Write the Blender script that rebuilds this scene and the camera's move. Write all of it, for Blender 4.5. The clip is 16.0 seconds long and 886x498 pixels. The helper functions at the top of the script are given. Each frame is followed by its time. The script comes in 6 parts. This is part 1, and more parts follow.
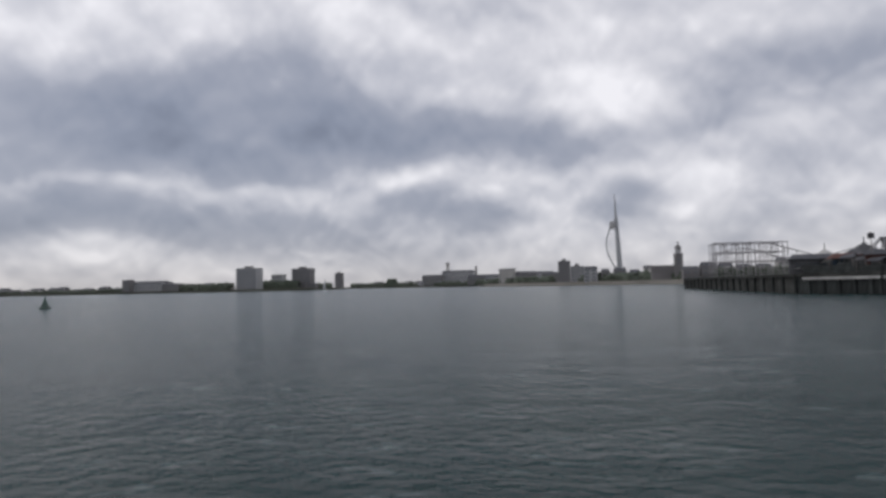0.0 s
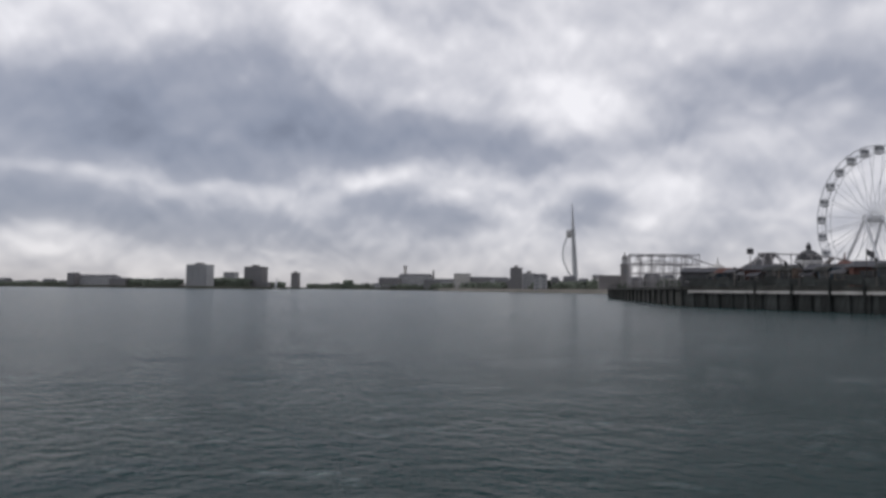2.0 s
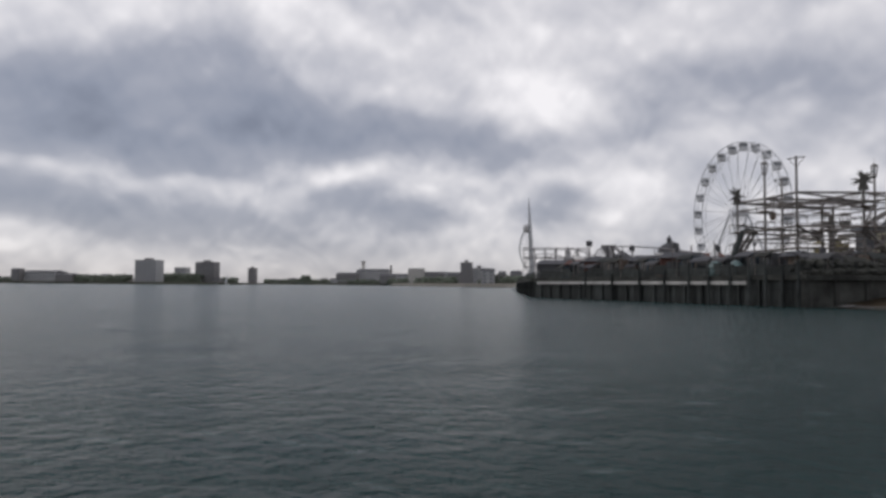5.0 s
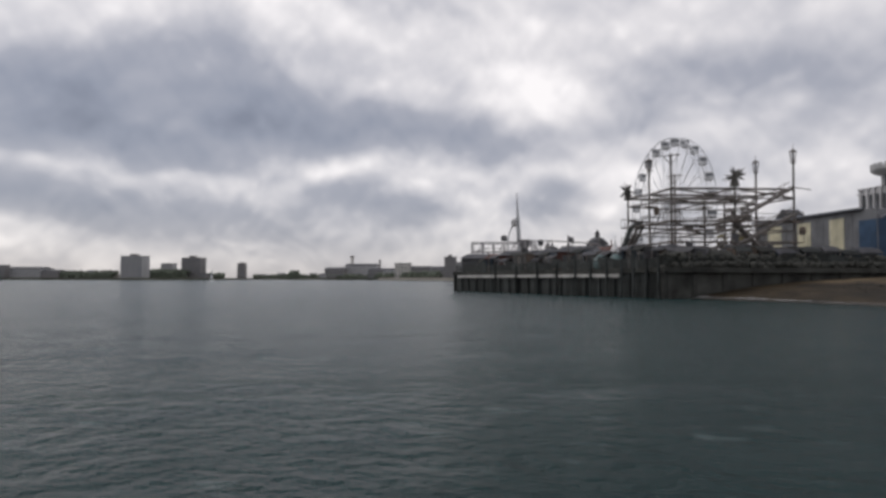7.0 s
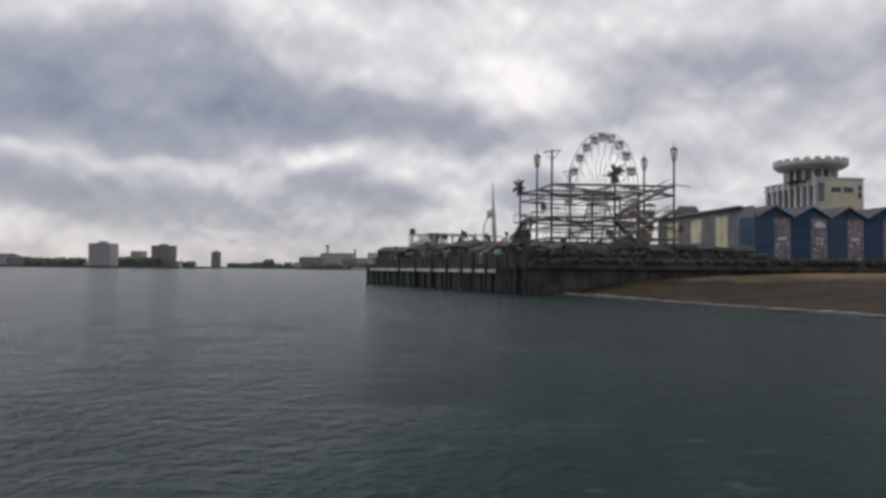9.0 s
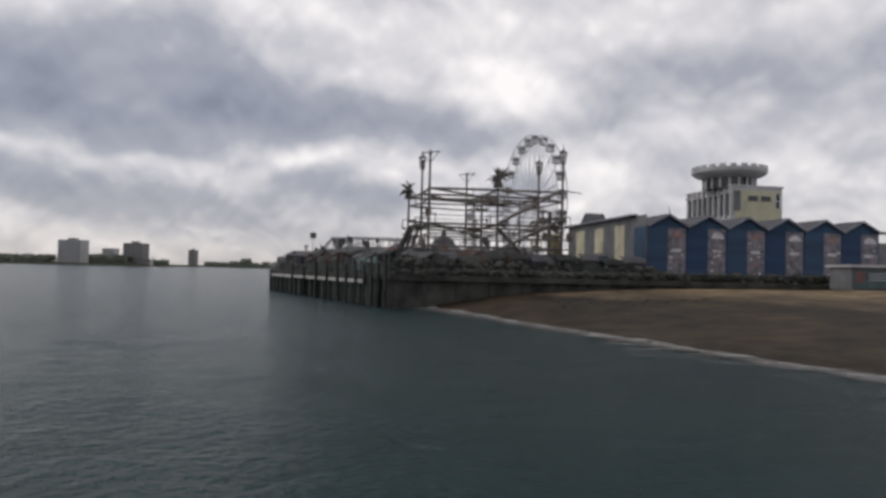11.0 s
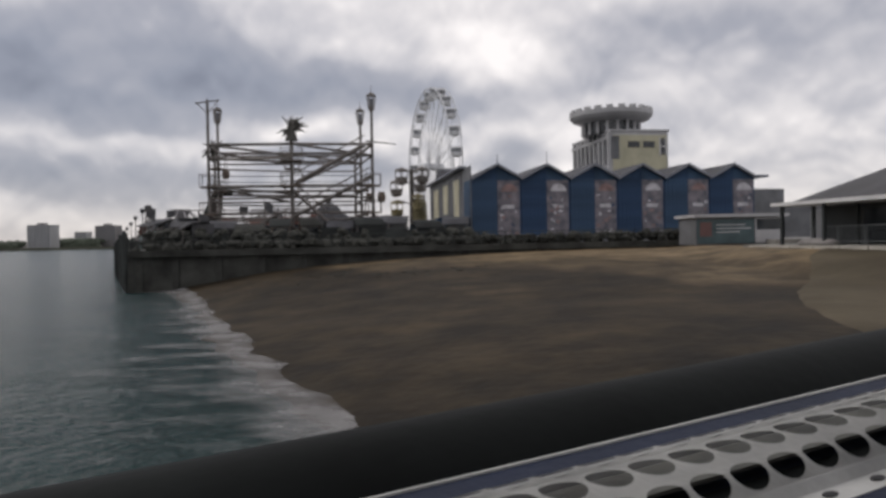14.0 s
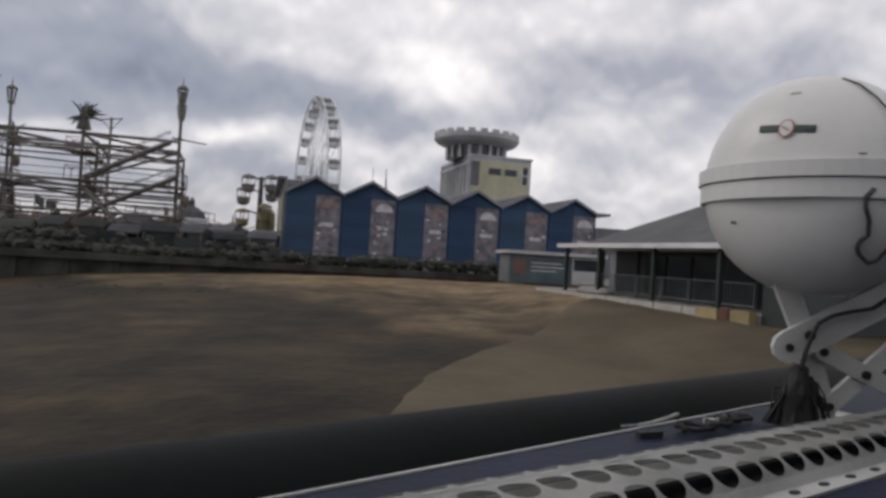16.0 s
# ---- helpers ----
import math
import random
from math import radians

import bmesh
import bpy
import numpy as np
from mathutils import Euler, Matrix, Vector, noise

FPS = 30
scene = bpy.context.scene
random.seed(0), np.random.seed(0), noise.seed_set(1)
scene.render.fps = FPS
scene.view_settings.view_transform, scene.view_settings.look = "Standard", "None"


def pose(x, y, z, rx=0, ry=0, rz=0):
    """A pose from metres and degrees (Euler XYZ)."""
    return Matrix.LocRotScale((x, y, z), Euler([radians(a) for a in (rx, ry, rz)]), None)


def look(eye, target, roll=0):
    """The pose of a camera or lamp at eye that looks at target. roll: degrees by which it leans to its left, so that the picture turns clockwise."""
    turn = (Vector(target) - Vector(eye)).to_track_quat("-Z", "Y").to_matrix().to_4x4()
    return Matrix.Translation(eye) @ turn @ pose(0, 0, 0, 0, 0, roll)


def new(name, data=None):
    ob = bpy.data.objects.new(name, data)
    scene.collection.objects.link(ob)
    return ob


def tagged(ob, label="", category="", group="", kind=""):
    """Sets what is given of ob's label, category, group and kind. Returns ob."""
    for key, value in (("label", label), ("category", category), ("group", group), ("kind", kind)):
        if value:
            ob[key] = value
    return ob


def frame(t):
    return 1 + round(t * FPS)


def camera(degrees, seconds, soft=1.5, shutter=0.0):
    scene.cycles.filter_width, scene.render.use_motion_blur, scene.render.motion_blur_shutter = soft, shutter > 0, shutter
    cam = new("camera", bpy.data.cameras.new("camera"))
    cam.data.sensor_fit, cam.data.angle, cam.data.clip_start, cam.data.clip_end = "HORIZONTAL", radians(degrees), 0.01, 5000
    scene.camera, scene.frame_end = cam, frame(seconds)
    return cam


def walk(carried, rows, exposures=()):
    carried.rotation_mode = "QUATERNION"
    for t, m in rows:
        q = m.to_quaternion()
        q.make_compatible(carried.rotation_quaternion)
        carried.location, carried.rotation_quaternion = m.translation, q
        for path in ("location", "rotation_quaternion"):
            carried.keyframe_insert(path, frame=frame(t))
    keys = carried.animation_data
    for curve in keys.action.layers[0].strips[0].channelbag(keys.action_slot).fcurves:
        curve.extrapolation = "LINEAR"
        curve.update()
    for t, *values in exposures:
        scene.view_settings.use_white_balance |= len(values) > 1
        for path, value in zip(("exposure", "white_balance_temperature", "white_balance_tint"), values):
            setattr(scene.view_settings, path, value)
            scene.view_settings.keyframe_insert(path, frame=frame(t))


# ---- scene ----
cam = camera(65.0, 16.0, 3.2)
PATH = [
    (0, (4.761, -1.975, 2.624), (4.332, -0.025, 2.729), -1.2),
    (0.5, (8.093, -1.368, 2.630), (7.695, 0.589, 2.730), -0.9),
    (1, (10.976, -0.517, 2.604), (10.607, 1.446, 2.712), 0.3),
    (1.5, (13.788, 0.383, 2.553), (13.434, 2.349, 2.659), 0.1),
    (2, (16.745, 1.242, 2.505), (16.417, 3.211, 2.620), 0.6),
    (2.5, (19.818, 1.941, 2.500), (19.523, 3.915, 2.623), -0.9),
    (3, (22.838, 2.505, 2.553), (22.583, 4.485, 2.676), -1.6),
    (3.5, (25.911, 2.824, 2.518), (25.585, 4.791, 2.675), -0.4),
    (4, (29.408, 2.683, 2.368), (29.145, 4.662, 2.503), -0.0),
    (6.5, (46.758, 0.18, 1.994), (46.532, 2.166, 2.083), 0.4),
    (7, (49.88, -0.111, 2.104), (49.657, 1.875, 2.190), 0.1),
    (7.5, (52.813, -0.128, 2.304), (52.588, 1.857, 2.390), -0.1),
    (8, (55.739, 0.099, 2.419), (55.548, 2.088, 2.506), 0.6),
    (8.5, (59.015, 0.587, 2.462), (58.831, 2.576, 2.555), 0.3),
    (9, (62.326, 1.482, 2.691), (62.155, 3.474, 2.749), 0.6),
    (11.5, (78.443, 11.316, 3.957), (78.317, 13.311, 4.021), 1.3),
    (12, (81.706, 13.598, 3.875), (81.579, 15.594, 3.924), 0.6),
    (12.5, (84.96, 16.046, 3.921), (84.825, 18.041, 3.971), 0.3),
    (13, (88.09, 18.454, 3.794), (87.961, 20.45, 3.815), -0.2),
    (13.5, (91.232, 20.833, 3.795), (91.129, 22.831, 3.819), 0.4),
    (14, (94.108, 22.904, 3.864), (93.996, 24.901, 3.837), -1.1),
    (14.5, (96.988, 24.718, 3.934), (96.881, 26.715, 3.910), -0.4),
    (15, (99.75, 26.128, 4.137), (99.732, 28.128, 4.167), 2.6),
    (15.5, (102.342, 27.554, 4.271), (102.366, 29.553, 4.302), 3.3),
    (16, (104.627, 28.8, 4.445), (104.709, 30.798, 4.476), 3.5),
]
walk(cam, [(t, look(eye, target, roll)) for t, eye, target, roll in PATH], [(0, -0.16, 6200, 12), (1.5, -0.16, 6200, 12), (3.5, -0.05, 6300, 12), (4, -0.18, 6300, 12), (6.5, -0.03, 6450, 12), (9, -0.04, 6500, 12), (12, 0.0, 6550, 12), (14.5, 0.02, 6600, 12), (16, 0.04, 6500, 12)])

# ---------------------------------------------------------------- world and sun
SUN_AZ, SUN_EL = radians(-75), radians(38)      # from the sea side, west of the view
world = bpy.data.worlds.new("overcast_sky")
scene.world = world
world.use_nodes = True
wt = world.node_tree
wt.nodes.clear()


def wn(kind, **values):
    n = wt.nodes.new(kind)
    for k, v in values.items():
        if k in n.inputs:
            n.inputs[k].default_value = v
    return n


def wmath(op, a, b=None, c=None, clamp=False):
    n = wt.nodes.new("ShaderNodeMath")
    n.operation, n.use_clamp = op, clamp
    for slot, v in enumerate((a, b, c)):
        if v is None:
            continue
        if isinstance(v, (int, float)):
            n.inputs[slot].default_value = v
        else:
            wt.links.new(v, n.inputs[slot])
    return n.outputs[0]


coord = wn("ShaderNodeTexCoord").outputs["Generated"]
split = wn("ShaderNodeSeparateXYZ")
wt.links.new(coord, split.inputs[0])
up = wmath("MAXIMUM", split.outputs[2], 0.0)


def wvec(op, a, b):
    n = wn("ShaderNodeVectorMath")
    n.operation = op
    for slot, v in enumerate((a, b)):
        if isinstance(v, tuple):
            n.inputs[slot].default_value = v
        else:
            wt.links.new(v, n.inputs[slot])
    return n.outputs["Value"] if op == "LENGTH" else n.outputs["Vector"]


# directions in degrees; the second set is drawn together towards the horizon
deg = wvec("MULTIPLY", coord, (57.3, 57.3, 57.3))
plane = wn("ShaderNodeCombineXYZ")
wt.links.new(wmath("MULTIPLY", split.outputs[0], 57.3), plane.inputs[0])
wt.links.new(wmath("MULTIPLY", split.outputs[1], 57.3), plane.inputs[1])
wt.links.new(wmath("ADD", wmath("MULTIPLY", up, 52.0), wmath("MULTIPLY", wmath("SQRT", wmath("ADD", up, 0.02)), 9.0)), plane.inputs[2])


def cloud_noise(scale, detail, rough, shift, pull=0.0, colour=False):
    n = wn("ShaderNodeTexNoise", Scale=scale, Detail=detail, Roughness=rough)
    wt.links.new(wvec("ADD", plane.outputs[0], (shift, shift * 0.7, pull)), n.inputs["Vector"])
    return n.outputs["Color" if colour else "Fac"]


def cauliflower(scale, detail, shift, pull=0.0):
    """Heaped round heads of cumulus."""
    n = wn("ShaderNodeTexVoronoi", Scale=scale, Detail=detail, Roughness=0.4, Lacunarity=2.1, Smoothness=0.6)
    n.feature = "SMOOTH_F1"
    bent_by = wvec("MULTIPLY", wvec("SUBTRACT", puff_bend, (0.5, 0.5, 0.5)), (5.0, 5.0, 5.0))
    wt.links.new(wvec("ADD", wvec("ADD", plane.outputs[0], (shift, shift, pull)), bent_by), n.inputs["Vector"])
    return n.outputs["Distance"]


puff_bend = cloud_noise(0.14, 2.5, 0.45, 31.0, colour=True)
broad_bend = wvec("MULTIPLY", wvec("SUBTRACT", cloud_noise(0.06, 4.0, 0.5, 11.0, colour=True), (0.5, 0.5, 0.5)), (13.0, 13.0, 9.0))
bent_deg = wvec("ADD", deg, broad_bend)


def cloud_mass(az, el, wide, high, amount, hard=1.3):
    """A cloud bank round a direction, in degrees; amount > 0 is bright."""
    a, e = radians(az), radians(el)
    off = wvec("SUBTRACT", bent_deg, (57.3 * math.sin(a) * math.cos(e), 57.3 * math.cos(a) * math.cos(e), 57.3 * math.sin(e)))
    r = wvec("LENGTH", wvec("MULTIPLY", off, (1 / wide, 1 / wide, 1 / high)), (0.0, 0.0, 0.0))
    return wmath("MULTIPLY", wmath("POWER", 2.718, wmath("MULTIPLY", wmath("POWER", r, 2.0 * hard), -1.0)), amount)


soft = cloud_noise(0.085, 5.0, 0.46, 3.0)
heads, heads_above = cauliflower(0.20, 2.0, 7.0), cauliflower(0.20, 2.0, 7.0, 1.1)
knobs, knobs_above = cauliflower(0.42, 1.5, 23.0), cauliflower(0.42, 1.5, 23.0, 0.7)
tufts, tufts_above = cloud_noise(0.27, 3.0, 0.45, 19.0), cloud_noise(0.27, 3.0, 0.45, 19.0, 1.1)
low = wmath("POWER", 2.718, wmath("MULTIPLY", wmath("MULTIPLY", up, up), -38.0))
tone = wmath("ADD", 0.735, wmath("MULTIPLY", wmath("SUBTRACT", soft, 0.5), 0.34))
# crowns catch the light, undersides stay grey; the low cumulus is the most broken
tone = wmath("ADD", tone, wmath("MULTIPLY", wmath("SUBTRACT", heads_above, heads), wmath("MULTIPLY_ADD", low, 0.30, 0.26)))
tone = wmath("ADD", tone, wmath("MULTIPLY", wmath("SUBTRACT", knobs_above, knobs), wmath("MULTIPLY_ADD", low, 0.34, 0.04)))
tone = wmath("ADD", tone, wmath("MULTIPLY", wmath("SUBTRACT", 0.42, heads), 0.24))
tone = wmath("ADD", tone, wmath("MULTIPLY", wmath("SUBTRACT", tufts, tufts_above), 0.45))
BANKS = [
    (-43, 12.0, 10, 4.4, -0.44, 1.8), (-29, 12.4, 10, 4.6, -0.48, 2.0), (-17, 11.4, 8, 2.9, -0.46, 1.8), (-6, 11.6, 8, 1.8, -0.40), (-22, 16.0, 6, 2.4, -0.06),
    (-43, 4.8, 10, 2.2, -0.56), (-27, 4.8, 9, 1.8, -0.46), (-15, 5.6, 6, 1.4, -0.30), (-9, 5.0, 5, 1.3, -0.32), (2.0, 7.2, 4.0, 2.0, -0.42, 1.8),
    (9, 13.2, 6, 1.5, -0.18), (17, 16.0, 8, 2.2, -0.20), (27, 13.0, 8, 4.0, -0.20), (-38, 7.6, 8, 0.6, 0.12), (-26, 7.4, 5, 0.6, 0.18), (-14, 8.0, 4, 0.8, 0.30),
    (-9, 8.9, 5, 0.8, 0.22), (-18, 19.6, 7, 2.4, 0.26), (-4, 17.2, 9, 4.2, 0.15, 1.8), (3, 15.5, 4.5, 2.4, 0.14, 2.0), (6, 21.0, 8, 2.6, 0.08), (-36, 20.5, 10, 2.6, 0.14), (7, 8.5, 5, 2.4, 0.14),
]
for bank in BANKS:
    tone = wmath("ADD", tone, cloud_mass(*bank))
tone = wmath("MULTIPLY_ADD", tone, 0.85, 0.13)
ramp = wn("ShaderNodeValToRGB")
wt.links.new(tone, ramp.inputs[0])
cr = ramp.color_ramp
cr.elements[0].position, cr.elements[0].color = 0.0, (0.205, 0.225, 0.280, 1)
cr.elements[1].position, cr.elements[1].color = 0.965, (0.91, 0.885, 0.875, 1)
for pos, col in ((0.17, (0.265, 0.288, 0.348, 1)), (0.43, (0.358, 0.372, 0.422, 1)), (0.625, (0.520, 0.521, 0.553, 1)), (0.795, (0.695, 0.682, 0.692, 1))):
    e = cr.elements.new(pos)
    e.color = col
# warm paler air close to the horizon
warm = wn("ShaderNodeMix")
warm.data_type, warm.blend_type = "RGBA", "MIX"
wt.links.new(wmath("MULTIPLY", wmath("POWER", 2.718, wmath("MULTIPLY", up, -22.0)), 0.75), warm.inputs["Factor"])
wt.links.new(ramp.outputs[0], warm.inputs["A"])
warm.inputs["B"].default_value = (0.47, 0.445, 0.425, 1)
sky = wn("ShaderNodeTexSky")
sky.sky_type, sky.sun_disc = "NISHITA", False
sky.sun_elevation, sky.sun_rotation = SUN_EL, SUN_AZ
clouds_bg, sky_bg = wn("ShaderNodeBackground", Strength=1.16), wn("ShaderNodeBackground", Strength=0.08)
wt.links.new(warm.outputs["Result"], clouds_bg.inputs[0])
wt.links.new(sky.outputs[0], sky_bg.inputs[0])
cover = wn("ShaderNodeMixShader")
cover.inputs[0].default_value = 0.93
wt.links.new(sky_bg.outputs[0], cover.inputs[1])
wt.links.new(clouds_bg.outputs[0], cover.inputs[2])
wo = wn("ShaderNodeOutputWorld")
wt.links.new(cover.outputs[0], wo.inputs[0])

sun = new("sun", bpy.data.lights.new("sun", "SUN"))
sun.data.energy, sun.data.angle, sun.data.color = 0.7, radians(25), (1.0, 0.96, 0.9)
sun.matrix_world = look((0, 0, 0), (-math.sin(SUN_AZ) * math.cos(SUN_EL), -math.cos(SUN_AZ) * math.cos(SUN_EL), -math.sin(SUN_EL)))


# ---------------------------------------------------------------- materials
def material(name, colour, rough=0.6, metal=0.0, scale=1.0, vary=0.25, bump=0.2, per_piece=0.0, second=None, detail_scale=None, shine=0.5):
    """Principled surface: tone varied at two scales, fine relief, an optional second colour in patches."""
    m = bpy.data.materials.new(name)
    m.use_nodes = True
    t = m.node_tree
    b = t.nodes["Principled BSDF"]
    b.inputs["Roughness"].default_value, b.inputs["Metallic"].default_value = rough, metal
    b.inputs["Specular IOR Level"].default_value = shine
    tc = t.nodes.new("ShaderNodeTexCoord")
    big = t.nodes.new("ShaderNodeTexNoise")
    big.inputs["Scale"].default_value, big.inputs["Detail"].default_value = scale, 5
    fine = t.nodes.new("ShaderNodeTexNoise")
    fine.inputs["Scale"].default_value, fine.inputs["Detail"].default_value = detail_scale or scale * 14, 8
    for n in (big, fine):
        t.links.new(tc.outputs["Object"], n.inputs["Vector"])
    mix = t.nodes.new("ShaderNodeMix")
    mix.data_type = "RGBA"
    dark = tuple(c * (1 - vary) for c in colour)
    lite = second or tuple(min(1, c * (1 + vary)) for c in colour)
    mix.inputs["A"].default_value, mix.inputs["B"].default_value = (*dark, 1), (*lite, 1)
    add = t.nodes.new("ShaderNodeMath")
    add.operation, add.use_clamp = "MULTIPLY_ADD", True
    t.links.new(fine.outputs["Fac"], add.inputs[0])
    add.inputs[1].default_value = 0.45
    ram = t.nodes.new("ShaderNodeMapRange")
    ram.inputs["From Min"].default_value, ram.inputs["From Max"].default_value = 0.3, 0.7
    ram.inputs["To Min"].default_value, ram.inputs["To Max"].default_value = -0.2, 0.75
    t.links.new(big.outputs["Fac"], ram.inputs[0])
    t.links.new(ram.outputs[0], add.inputs[2])
    t.links.new(add.outputs[0], mix.inputs["Factor"])
    out = mix.outputs["Result"]
    if per_piece:
        info = t.nodes.new("ShaderNodeObjectInfo")
        hsv = t.nodes.new("ShaderNodeHueSaturation")
        pr = t.nodes.new("ShaderNodeMapRange")
        pr.inputs["To Min"].default_value, pr.inputs["To Max"].default_value = 1 - per_piece, 1 + per_piece
        t.links.new(info.outputs["Random"], pr.inputs[0])
        t.links.new(pr.outputs[0], hsv.inputs["Value"])
        t.links.new(out, hsv.inputs["Color"])
        out = hsv.outputs[0]
    t.links.new(out, b.inputs["Base Color"])
    if bump:
        bp = t.nodes.new("ShaderNodeBump")
        bp.inputs["Strength"].default_value, bp.inputs["Distance"].default_value = bump, 0.05
        t.links.new(fine.outputs["Fac"], bp.inputs["Height"])
        t.links.new(bp.outputs[0], b.inputs["Normal"])
    return m


